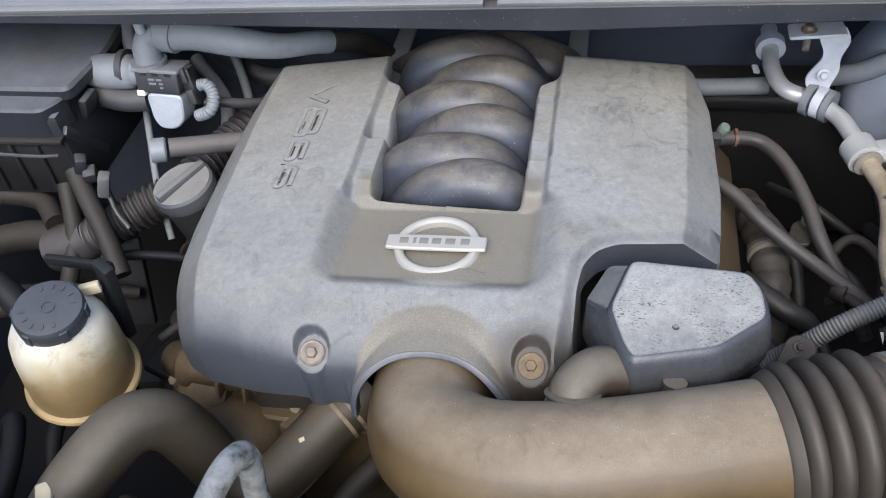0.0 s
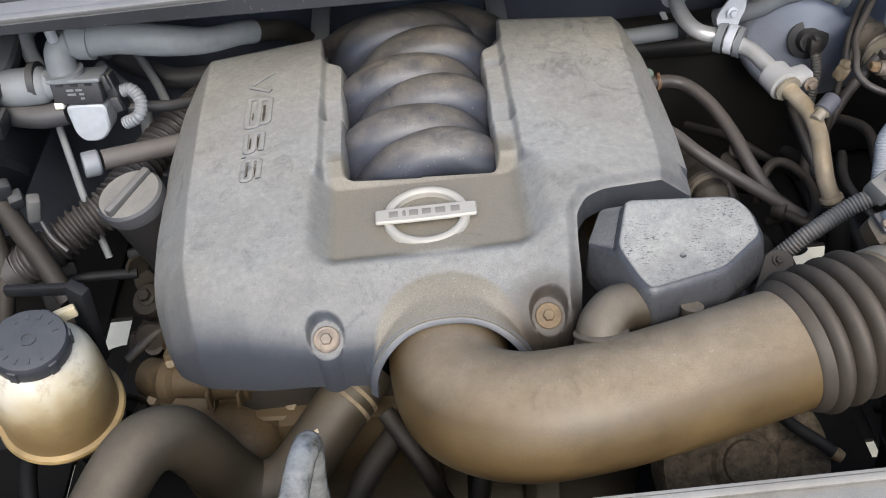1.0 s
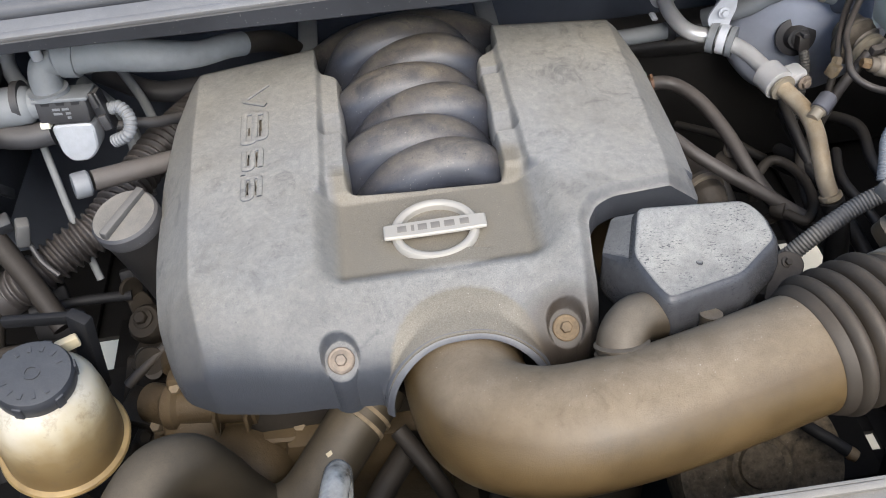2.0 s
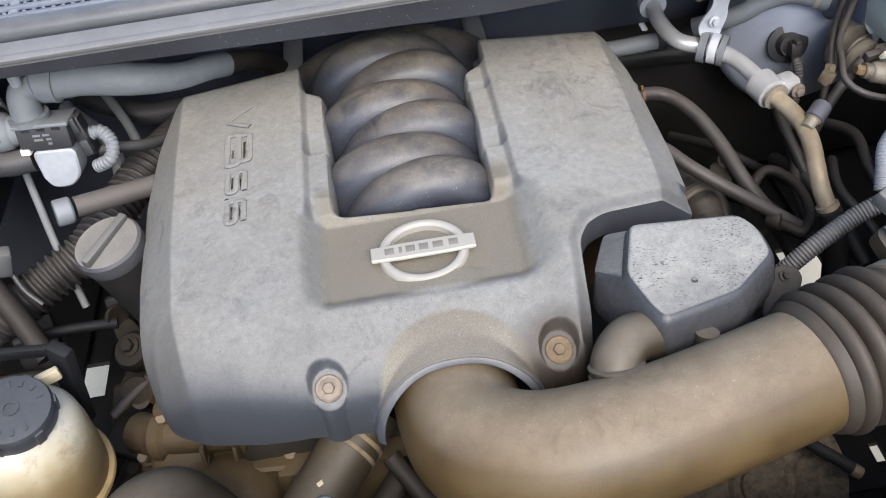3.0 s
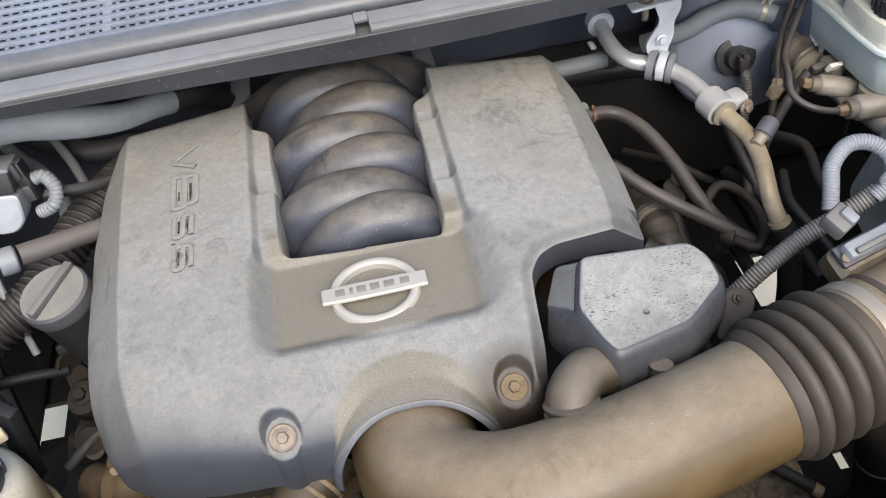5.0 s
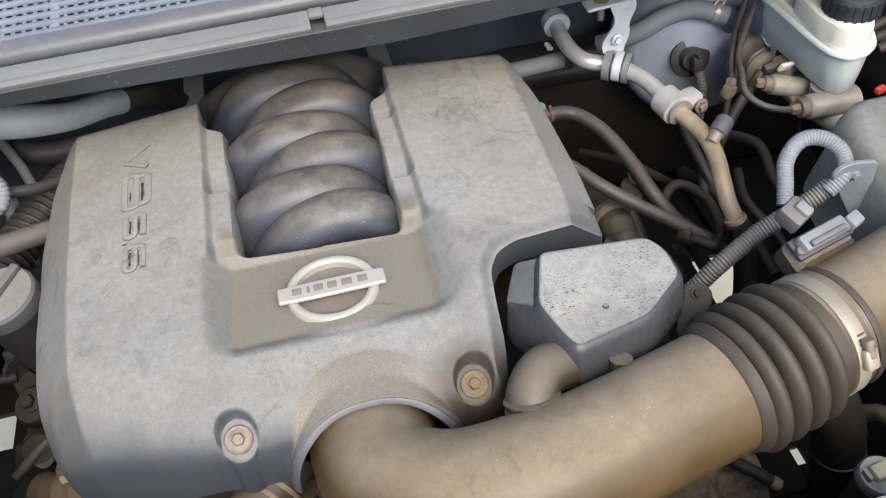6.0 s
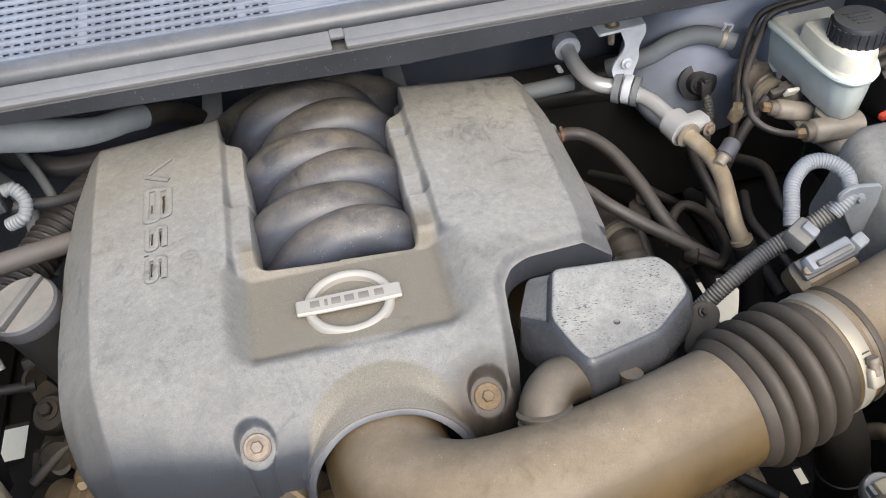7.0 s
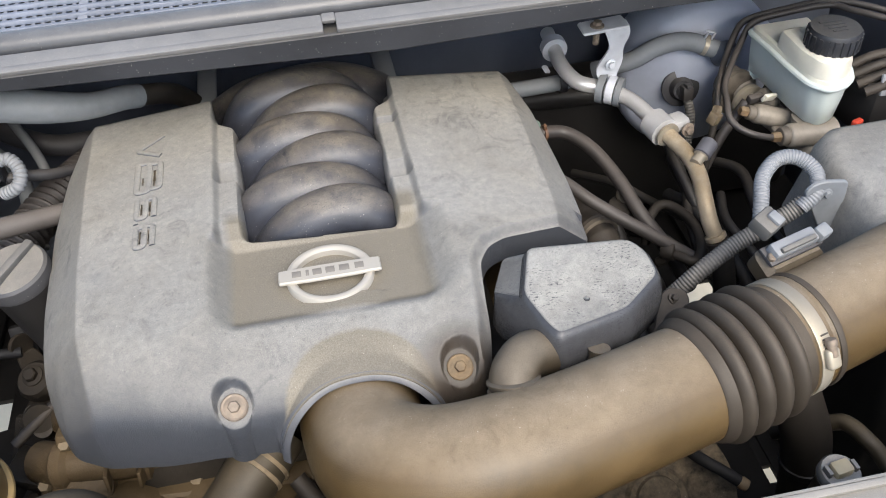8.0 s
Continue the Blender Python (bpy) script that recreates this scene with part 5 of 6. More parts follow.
rings = [[strap.verts.new(Vector(p) + Vector((a, b, 0))) for a, b in ((-w, -0.0015), (w, -0.0005), (w, 0.0025), (-w, 0.0015))] for p, w in zip([tuple(q) for q in spline(prof, 0.006)], [0.013 + 0.003 * math.sin(i * 0.7) for i in range(40)])]
join(strap, rings)
part("arm", strap, BRACKET, hang)
hexbolt((0.390, 0.3355, 0.966), (0.1, -1, 0.2), 0.005, BRACKET, hang)
hexbolt((0.363, 0.325, 1.030), (0, 0, 1), 0.006, BOLT, hang)
part("stud", lathe([(0.004, -0.02), (0.004, 0.0)], (0.363, 0.325, 1.026), (0, 0, 1), 12), BOLT, hang)
dc = Vector((0.8, -0.55, -0.05)).normalized()
part("band", lathe([(0.0115, -0.004), (0.0195, -0.004), (0.0195, 0.005), (0.0115, 0.005)], (0.381, 0.337, 0.932), dc, 30), HOSE_GREY, hang, "grey rubber cushion")
part("band", lathe([(0.0115, -0.004), (0.0185, -0.004), (0.0185, 0.006), (0.0115, 0.006)], (0.391, 0.33, 0.932), dc, 30), BRACKET, hang)
part("band", lathe([(0.0115, -0.003), (0.019, -0.003), (0.019, 0.004), (0.0115, 0.004)], (0.4, 0.3235, 0.931), dc, 30), HOSE_GREY, hang)

heater = thing("heater_pipe", "grey metal heater pipe behind the engine cover", "pipe", (0.3, 0.4, 0.9))
part("pipe", hose([(0.15, 0.47, 0.89), (0.20, 0.44, 0.895), (0.245, 0.41, 0.90), (0.29, 0.405, 0.902), (0.365, 0.405, 0.905)], 0.011, 18), HOSE_GREY, heater)
part("band", lathe([(0.0115, -0.005), (0.0135, -0.005), (0.0135, 0.005), (0.0115, 0.005)], (0.35, 0.405, 0.904), (1, 0, 0), 20), HOSE, heater)
for line, r, mat, label in (([(0.27, 0.318, 0.885), (0.3, 0.327, 0.882), (0.334, 0.327, 0.876), (0.36, 0.296, 0.868), (0.381, 0.25, 0.85), (0.396, 0.204, 0.828), (0.424, 0.17, 0.79), (0.45, 0.14, 0.74)], 0.009, HOSE_MID, "dusty black vacuum hose curving down from the cover"),
                            ([(0.262, 0.24, 0.895), (0.295, 0.215, 0.888), (0.32, 0.186, 0.878), (0.355, 0.162, 0.86), (0.394, 0.144, 0.838), (0.44, 0.125, 0.81)], 0.008, HOSE_MID, "brown dusty hose below the cover's flank")):
    solid("vacuum_hose", hose(line, r, 18), mat, label, "hose", "vacuum hoses")
plug = thing("vacuum_port", "green capped vacuum port beside the engine cover", "vacuum port", (0.275, 0.3, 0.9))
part("stem", lathe([(0.006, -0.02), (0.006, 0.008)], (0.278, 0.304, 0.896), (0.1, -0.2, 1), 16), HOSE, plug)
part("cap", lathe([(0.006, 0), (0.0068, 0.002), (0.0068, 0.012), (0.0055, 0.014), (0, 0.014)], (0.284, 0.318, 0.896), (0.35, -0.3, 0.9), 20), GREEN, plug, "pale green rubber cap")
part("clip", lathe([(0.0095, -0.002), (0.0106, -0.002), (0.0106, 0.002), (0.0095, 0.002)], (0.303, 0.327, 0.8815), (1, 0.15, -0.1), 20), ORANGE, plug, "orange-brown spring clip")
part("clip_tab", block((0.004, 0.006, 0.009), pose(0.303, 0.324, 0.893, 20, 0, 0), 0.001), ORANGE, plug)

boost = thing("brake_booster", "round dark blue-grey brake booster on the firewall", "brake booster", (0.53, 0.46, 0.85))
part("drum", lathe([(0.02, -0.035), (0.055, -0.03), (0.075, -0.012), (0.108, 0.0), (0.118, 0.012), (0.12, 0.03), (0.12, 0.07), (0.1, 0.1)], (0.565, 0.425, 0.865), (0, 1, 0.0), 56), BOOSTER, boost)
port = part("port", lathe([(0.024, 0.0), (0.026, 0.004), (0.026, 0.010), (0.017, 0.012), (0.013, 0.022), (0.0, 0.022)], (0.522, 0.402, 0.872), (-0.15, -0.9, 0.3), 26), HOSE, boost, "black check-valve plug")
part("plug", block((0.016, 0.02, 0.022), pose(0.521, 0.376, 0.878, -15, 0, 0), 0.004), HOSE_MID, port)
part("plug_collar", lathe([(0.009, 0), (0.0115, 0.002), (0.0115, 0.008), (0.009, 0.010)], (0.5215, 0.388, 0.876), (-0.15, -0.9, 0.2), 20), HOSE, port)
part("plug_clip", block((0.008, 0.014, 0.006), pose(0.5205, 0.372, 0.891, -15, 0, 0), 0.0015), HOSE, port)
solid("booster_cable", ribbed([(0.522, 0.372, 0.872), (0.525, 0.36, 0.85), (0.522, 0.35, 0.82), (0.51, 0.33, 0.77)], 0.0065, 0.004, 0.0003, 12), CONDUIT_DARK, "grey corrugated cable below the booster plug", "cable sleeve")
bh = thing("booster_hose", "grey booster vacuum hose with a steel spring clip", "hose", (0.5, 0.4, 0.94))
part("hose", hose([(0.40, 0.42, 0.905), (0.445, 0.398, 0.928), (0.475, 0.394, 0.945), (0.515, 0.396, 0.948), (0.553, 0.384, 0.938), (0.566, 0.38, 0.93)], 0.0125, 20), HOSE_GREY, bh)
part("end_cap", lathe([(0.0145, -0.012), (0.0165, -0.010), (0.0165, 0.010), (0.0145, 0.0135), (0.0115, 0.0145), (0.0105, 0.0135), (0.0, 0.013)], (0.567, 0.378, 0.932), (0.35, -0.75, 0.45), 28), BODY, bh, "blue-grey rubber end cap")
part("clip", lathe([(0.0125, -0.003), (0.0142, -0.003), (0.0142, 0.003), (0.0125, 0.003)], (0.543, 0.389, 0.942), (0.9, -0.3, -0.25), 22), STEEL, bh, "bright spring clip")
for u in (-0.0045, 0.0045):
    part("clip_ear", block((0.003, 0.003, 0.016), pose(0.545 + u, 0.384 - u * 0.3, 0.957, 20, 10, 0), 0.001), BRACKET, bh)
part("clip_bridge", block((0.012, 0.003, 0.003), pose(0.545, 0.383, 0.965, 20, 10, -17), 0.001), BRACKET, bh)

brake = thing("brake_reservoir", "milky plastic brake fluid reservoir with black cap", "reservoir", (0.61, 0.24, 0.93))
BASE = [(0.575, 0.345), (0.580, 0.294), (0.583, 0.246), (0.588, 0.208), (0.604, 0.190), (0.626, 0.193), (0.645, 0.208), (0.656, 0.235), (0.662, 0.29), (0.660, 0.348)]
o = rounded(BASE, 0.010, 6)
part("body", loft([(grow(o, -0.022), 0.921), (grow(o, -0.014), 0.9225), (grow(o, -0.0085), 0.929), (grow(o, -0.005), 0.955), (grow(o, -0.003), 0.979)]), MILKY, brake)
part("seam", loft([(grow(o, -0.003), 0.9785), (grow(o, 0.0012), 0.9795), (grow(o, 0.0022), 0.982), (grow(o, 0.0012), 0.9845), (grow(o, -0.003), 0.9855)]), MILKY, brake, "welded seam flange")
part("deck", loft([(grow(o, -0.003), 0.985), (grow(o, -0.004), 0.990), (grow(o, -0.007), 0.9925)]), WHITE, brake, "yellowed upper shell")
tower = rounded([(0.5835, 0.293), (0.5845, 0.238), (0.592, 0.207), (0.606, 0.1945), (0.625, 0.197), (0.643, 0.211), (0.653, 0.238), (0.652, 0.293)], 0.010, 5)
part("tower", loft([(grow(tower, -0.0015), 0.990), (grow(tower, -0.002), 1.004), (grow(tower, -0.004), 1.011), (grow(tower, -0.009), 1.0145)]), WHITE, brake, "yellowed filler tower")
bc = part("cap", lathe([(0.029, 0), (0.0305, 0.002), (0.0305, 0.022), (0.0285, 0.026), (0.0, 0.026)], (0.624, 0.238, 1.012), (0, 0, 1), 40), CAP, brake, "black screw cap with faint moulded marks")
for k in range(22):
    a = 2 * math.pi * k / 22
    part("grip_rib", block((0.0035, 0.0042, 0.019), pose(0.624 + 0.0302 * math.cos(a), 0.238 + 0.0302 * math.sin(a), 1.024, 0, 0, math.degrees(a)), 0), CAP, bc)
for k in range(4):
    part("mark_bar", block((0.03 - 0.004 * k, 0.003, 0.0012), pose(0.624, 0.25 - 0.007 * k, 1.0385), 0), CAP, bc)
mc = thing("master_cylinder", "grimy brown brake master cylinder below the reservoir", "master cylinder", (0.6, 0.25, 0.88))
part("cylinder", lathe([(0.013, -0.05), (0.017, -0.04), (0.017, 0.10), (0.022, 0.105), (0.022, 0.14)], (0.61, 0.235, 0.888), (-0.25, 0.95, 0.05), 30), CAST, mc)
part("neck", lathe([(0.020, -0.012), (0.0175, -0.004), (0.017, 0.012), (0.0185, 0.016), (0.0185, 0.022)], (0.608, 0.222, 0.903), (0, 0, 1), 28), CAST, mc)
part("neck", lathe([(0.017, -0.01), (0.015, 0.0), (0.015, 0.02)], (0.590, 0.285, 0.902), (0, 0, 1), 24), CAST, mc)
part("flange", lathe([(0.022, 0), (0.032, 0.003), (0.032, 0.009), (0.026, 0.011), (0.026, 0.017), (0.022, 0.019)], (0.570, 0.330, 0.897), (-0.25, 0.95, 0.05), 32), GRIMY_ALLOY, mc)
part("push_rod_ring", lathe([(0.018, 0), (0.0235, 0.002), (0.0235, 0.008), (0.018, 0.010)], (0.577, 0.306, 0.897), (-0.25, 0.95, 0.05), 30), STEEL, mc)
for inner, outer, r in (((0.605, 0.250, 0.903), (0.553, 0.254, 0.919), 0.0125), ((0.632, 0.207, 0.909), (0.574, 0.205, 0.914), 0.015)):
    root, way = Vector(inner), Vector(outer) - Vector(inner)
    far = way.length
    part("port_boss", lathe([(r * 1.25, -0.004), (r * 1.05, 0.010), (r, 0.018), (r, far - 0.004), (r - 0.0015, far - 0.001), (r - 0.003, far)], root, way, 28), CAST, mc)
    part("port_lip", lathe([(r - 0.003, far - 0.002), (r - 0.003, far + 0.007), (r - 0.0045, far + 0.009), (0.0, far + 0.009)], root, way, 24), GRIMY_ALLOY, mc)
    part("nut", lathe([(0.0062, far + 0.008), (0.0068, far + 0.009), (0.0068, far + 0.017), (0.0052, far + 0.019), (0.0, far + 0.019)], root, way, 6), RUST, mc, "brown line nut")
part("web", plate([(0.575, 0.21), (0.600, 0.205), (0.607, 0.262), (0.578, 0.262)], 0.893, 0.902, Matrix(), 0.008, 0.002), CAST, mc)
part("tag", block((0.019, 0.005, 0.011), pose(0.574, 0.26, 0.935, 25, 10, 15), 0.001), WHITE, mc, "small white tag")
part("tag_clip", block((0.022, 0.010, 0.012), pose(0.560, 0.268, 0.931, 15, 0, 10), 0.003), HOSE_MID, mc)
union = thing("line_union", "grimy brass union on the brake line", "fitting", (0.508, 0.262, 0.9))
part("body", block((0.014, 0.014, 0.017), pose(0.506, 0.262, 0.914, 10, 15, 30), 0.003), PIPE_DULL, union)
part("nut", lathe([(0.0062, 0), (0.0068, 0.001), (0.0068, 0.009), (0.005, 0.011)], (0.509, 0.265, 0.917), (0.3, 0.5, 0.7), 6), PIPE_DULL, union)
part("tail", hose([(0.506, 0.26, 0.908), (0.500, 0.25, 0.885), (0.495, 0.24, 0.85), (0.49, 0.23, 0.8)], 0.0045, 10), HOSE_DEEP, union)
solid("drain_tube", hose([(0.552, 0.272, 0.925), (0.538, 0.268, 0.906), (0.520, 0.262, 0.881), (0.498, 0.25, 0.84), (0.48, 0.24, 0.79)], 0.0068, 16), HOSE_MID, "brown dusty tube beside the master cylinder", "tube")
for line in ([(0.556, 0.2045, 0.9158), (0.548, 0.203, 0.918), (0.534, 0.202, 0.9235), (0.521, 0.206, 0.928), (0.511, 0.216, 0.932), (0.506, 0.229, 0.938), (0.512, 0.25, 0.944), (0.53, 0.295, 0.943), (0.568, 0.343, 0.965), (0.588, 0.357, 0.985), (0.63, 0.359, 0.992), (0.686, 0.351, 1.0), (0.709, 0.33, 1.0), (0.739, 0.304, 0.998), (0.80, 0.26, 0.99)],
             [(0.511, 0.266, 0.919), (0.512, 0.271, 0.924), (0.516, 0.281, 0.933), (0.525, 0.300, 0.9375), (0.549, 0.340, 0.945), (0.575, 0.370, 0.97), (0.592, 0.374, 0.982), (0.635, 0.372, 0.99), (0.691, 0.364, 0.998), (0.74, 0.34, 0.996), (0.80, 0.29, 0.985)]):
    solid("brake_line", hose(line, 0.0042, 12), HOSE_MID, "dark grey steel brake line looping round the reservoir", "brake line", "brake lines")
solid("red_clip", block((0.014, 0.008, 0.008), pose(0.655, 0.19, 0.93, 0, 0, 20), 0.002), RED, "small red plastic clip below the reservoir", "clip")
abs_box = thing("valve_block", "dark hydraulic block behind the brake reservoir", "valve block", (0.72, 0.25, 0.9))
part("body", block((0.08, 0.07, 0.07), pose(0.715, 0.245, 0.925, 0, 0, 10), 0.006), PITCH, abs_box)
for k in range(4):
    part("pipe", hose([(0.672, 0.215 + 0.018 * k, 0.955), (0.71, 0.205 + 0.02 * k, 0.972), (0.76, 0.2 + 0.02 * k, 0.975), (0.82, 0.2 + 0.02 * k, 0.97)], 0.006, 14), DARK_STEEL, abs_box, "grimy metal pipe")
part("tag", block((0.012, 0.004, 0.026), pose(0.692, 0.21, 0.965, -20, 10, 10), 0.001), CONDUIT, abs_box, "pale sticker")

airbox = thing("air_filter_box", "dusty grey plastic air filter housing", "air box", (0.65, 0.02, 0.85))
AIR = [(0.53, 0.108), (0.505, 0.045), (0.51, -0.12), (0.84, -0.12), (0.84, 0.115)]
o = rounded(AIR, 0.03, 7)
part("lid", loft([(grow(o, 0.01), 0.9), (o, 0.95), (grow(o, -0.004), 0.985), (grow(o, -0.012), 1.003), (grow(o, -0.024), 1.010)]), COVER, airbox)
low = rounded([(0.575, 0.10), (0.565, 0.04), (0.565, -0.11), (0.84, -0.11), (0.84, 0.11)], 0.03, 7)
part("tub", loft([(grow(low, -0.01), 0.62), (low, 0.88), (grow(low, 0.004), 0.905)]), PITCH, airbox)
part("ear", plate([(0.467, 1.007), (0.474, 1.016), (0.486, 1.0185), (0.512, 1.014), (0.514, 0.97), (0.507, 0.944), (0.497, 0.952), (0.480, 0.983)], -0.0025, 0.0025, pose(0, 0.001, 0, 90, 0, 0), 0.006), HOSE_GREY, airbox, "bluish sheet steel mounting ear")
hexbolt((0.4905, -0.0015, 1.003), (0, -1, 0.1), 0.004, HOSE_GREY, airbox)
solid("cable_loop", ribbed([(0.425, -0.002, 0.985), (0.43, 0.012, 0.998), (0.438, 0.03, 1.01), (0.456, 0.041, 1.02), (0.475, 0.036, 1.022), (0.487, 0.02, 1.015), (0.482, 0.003, 1.003), (0.466, -0.002, 0.99)], 0.0076, 0.0030, 0.0003, 18), CONDUIT, "pale grey corrugated cable loop at the air box", "cable sleeve")
solid("cable_conduit", ribbed([(0.474, 0.004, 0.992), (0.457, 0.003, 0.98), (0.431, 0.002, 0.965), (0.405, 0.001, 0.95), (0.368, -0.008, 0.93), (0.34, -0.012, 0.905), (0.31, -0.01, 0.87)], 0.0088, 0.0034, 0.0004, 18), CONDUIT_DARK, "dark corrugated wiring conduit beside the resonator", "cable sleeve")
tab = thing("duct_bracket", "rusty steel tab bracket beside the bellows", "bracket", (0.32, -0.04, 0.9))
part("tab", plate([(-0.014, -0.03), (0.014, -0.03), (0.014, 0.014), (0.007, 0.022), (-0.007, 0.022), (-0.014, 0.014)], -0.002, 0.002, pose(0.326, -0.045, 0.922, 38, 0, -30), 0.006), DARK_STEEL, tab)
hexbolt((0.329, -0.037, 0.93), (0.2, -0.55, 0.8), 0.004, DARK_STEEL, tab)
for line, r in (([(0.3, 0.12, 0.85), (0.34, 0.09, 0.84), (0.37, 0.08, 0.82), (0.36, 0.05, 0.78)], 0.012), ([(0.46, 0.26, 0.80), (0.47, 0.2, 0.82), (0.49, 0.15, 0.80), (0.5, 0.08, 0.78)], 0.009),
                ([(0.40, 0.25, 0.76), (0.43, 0.2, 0.78), (0.47, 0.17, 0.75), (0.52, 0.16, 0.72)], 0.008), ([(0.35, 0.2, 0.78), (0.36, 0.14, 0.79), (0.39, 0.11, 0.77), (0.41, 0.05, 0.75)], 0.007),
                ([(0.48, 0.33, 0.84), (0.46, 0.27, 0.86), (0.465, 0.22, 0.84), (0.48, 0.18, 0.80)], 0.007)):
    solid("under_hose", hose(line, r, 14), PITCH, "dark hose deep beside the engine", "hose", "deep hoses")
fill = thing("lower_cable", "brown cable arching low beside the air box", "cable", (0.5, -0.15, 0.75))
part("cable", hose([(0.44, -0.10, 0.76), (0.484, -0.127, 0.80), (0.493, -0.14, 0.81), (0.501, -0.162, 0.81), (0.51, -0.177, 0.80), (0.525, -0.22, 0.775), (0.56, -0.30, 0.73), (0.58, -0.432, 0.7)], 0.0085, 16), HOSE_BROWN, fill)
drop = thing("lower_duct", "dark brown rubber hose dropping below the bellows", "hose", (0.45, -0.13, 0.6))
part("hose", hose([(0.42, -0.10, 0.90), (0.434, -0.12, 0.85), (0.452, -0.131, 0.80), (0.463, -0.134, 0.75), (0.468, -0.140, 0.70), (0.468, -0.15, 0.62), (0.465, -0.16, 0.507)], 0.0255, 28), HOSE_DEEP, drop)
part("band", lathe([(0.0255, -0.005), (0.0272, -0.004), (0.0272, 0.004), (0.0255, 0.005)], (0.463, -0.134, 0.75), (-0.14, 0.07, 1), 30), PITCH, drop)
cream = thing("tank_cap", "cream plastic cap standing behind the radiator support", "cap", (0.4075, -0.232, 0.86))
part("neck", lathe([(0.016, -0.378), (0.016, 0.0), (0.019, 0.003)], (0.4075, -0.232, 0.882), (0, -0.1, 1), 26), HOSE_BROWN, cream)
part("ring", lathe([(0.0175, 0), (0.0185, 0.003), (0.0185, 0.009), (0.0165, 0.012), (0.012, 0.012)], (0.4075, -0.232, 0.882), (0, -0.1, 1), 30), RAIL, cream)
part("knob", block((0.018, 0.014, 0.012), pose(0.4075, -0.232, 0.896, 4, 0, 8), 0.003), CREAM, cream)
part("tooth", block((0.004, 0.01, 0.008), pose(0.395, -0.2325, 0.896, 4, 0, 8), 0.001), RAIL, cream)
part("tooth", block((0.004, 0.01, 0.008), pose(0.42, -0.2315, 0.896, 4, 0, 8), 0.001), RAIL, cream)
sense = thing("sensor_lead", "dark lead with a rusty tip below the intake duct", "cable", (0.35, -0.16, 0.8))
part("lead", hose([(0.31, -0.10, 0.80), (0.33, -0.145, 0.812), (0.348, -0.162, 0.808), (0.362, -0.172, 0.80)], 0.006, 14), INK, sense)
part("tip", lathe([(0.006, 0), (0.007, 0.003), (0.006, 0.009), (0.0, 0.010)], (0.361, -0.1715, 0.8005), (0.7, -0.5, -0.3), 14), RUST, sense)
# floor coloured near-black in place of the deep shade there
under = thing("undertray", "floor of the engine bay, near-black as in shade", "undertray", (0, 0, 0.5), kind="structure")
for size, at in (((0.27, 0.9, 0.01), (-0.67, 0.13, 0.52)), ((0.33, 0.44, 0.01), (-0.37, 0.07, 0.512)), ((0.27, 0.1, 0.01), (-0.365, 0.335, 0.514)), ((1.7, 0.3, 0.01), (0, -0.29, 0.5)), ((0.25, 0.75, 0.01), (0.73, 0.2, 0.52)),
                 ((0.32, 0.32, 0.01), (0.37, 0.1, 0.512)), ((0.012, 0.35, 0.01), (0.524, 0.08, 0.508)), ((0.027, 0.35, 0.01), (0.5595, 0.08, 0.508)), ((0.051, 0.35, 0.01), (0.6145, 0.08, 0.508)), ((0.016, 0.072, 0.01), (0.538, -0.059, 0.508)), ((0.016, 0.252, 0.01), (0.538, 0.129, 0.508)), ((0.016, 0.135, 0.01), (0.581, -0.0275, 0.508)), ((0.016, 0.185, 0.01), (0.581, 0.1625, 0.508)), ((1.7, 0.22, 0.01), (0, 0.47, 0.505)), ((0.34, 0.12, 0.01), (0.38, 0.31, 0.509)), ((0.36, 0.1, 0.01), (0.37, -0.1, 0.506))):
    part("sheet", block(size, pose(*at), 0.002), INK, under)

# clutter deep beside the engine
# these muddy parts are coloured darker to stand for the shade down here
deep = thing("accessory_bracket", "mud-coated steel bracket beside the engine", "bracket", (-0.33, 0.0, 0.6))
part("web", block((0.09, 0.012, 0.1), pose(-0.325, 0.03, 0.76, -30, 10, -20), 0.004), SHADED_MUD, deep)
part("foot", block((0.08, 0.05, 0.012), pose(-0.31, -0.01, 0.8, -12, 18, -15), 0.004), SHADED_MUD, deep)
part("eye", lathe([(0.009, -0.003), (0.015, -0.003), (0.015, 0.003), (0.009, 0.003)], (-0.313, 0.028, 0.842), (0.3, -0.8, 0.5), 24), SHADED_MUD, deep)
part("rod", hose([(-0.36, -0.02, 0.74), (-0.32, -0.005, 0.79), (-0.275, 0.01, 0.83), (-0.25, 0.02, 0.85)], 0.008, 14), SHADED_MUD, deep)
part("arm", block((0.11, 0.02, 0.014), pose(-0.34, 0.0, 0.7, 20, -25, 20), 0.004), SHADED_MUD, deep)
hexbolt((-0.332, -0.02, 0.775), (0, -0.6, 0.8), 0.008, SHADED_MUD, deep)
hexbolt((-0.296, -0.012, 0.812), (0, -0.6, 0.8), 0.007, SHADED_MUD, deep)
comp = thing("alternator", "grimy alternator low beside the engine, darkened as in shade", "alternator", (-0.38, 0.0, 0.55))
part("case", lathe([(0.03, -0.08), (0.065, -0.06), (0.068, 0.04), (0.055, 0.055), (0.02, 0.06)], (-0.4, 0.06, 0.66), (0.1, -0.95, 0.25), 40), INK, comp)
for k in range(10):
    a = 2 * math.pi * k / 10
    part("fin", block((0.006, 0.03, 0.012), pose(-0.4 + 0.055 * math.cos(a), 0.005, 0.672 + 0.055 * math.sin(a), 0, -math.degrees(a), 0), 0.002), SHADED_MUD, comp)
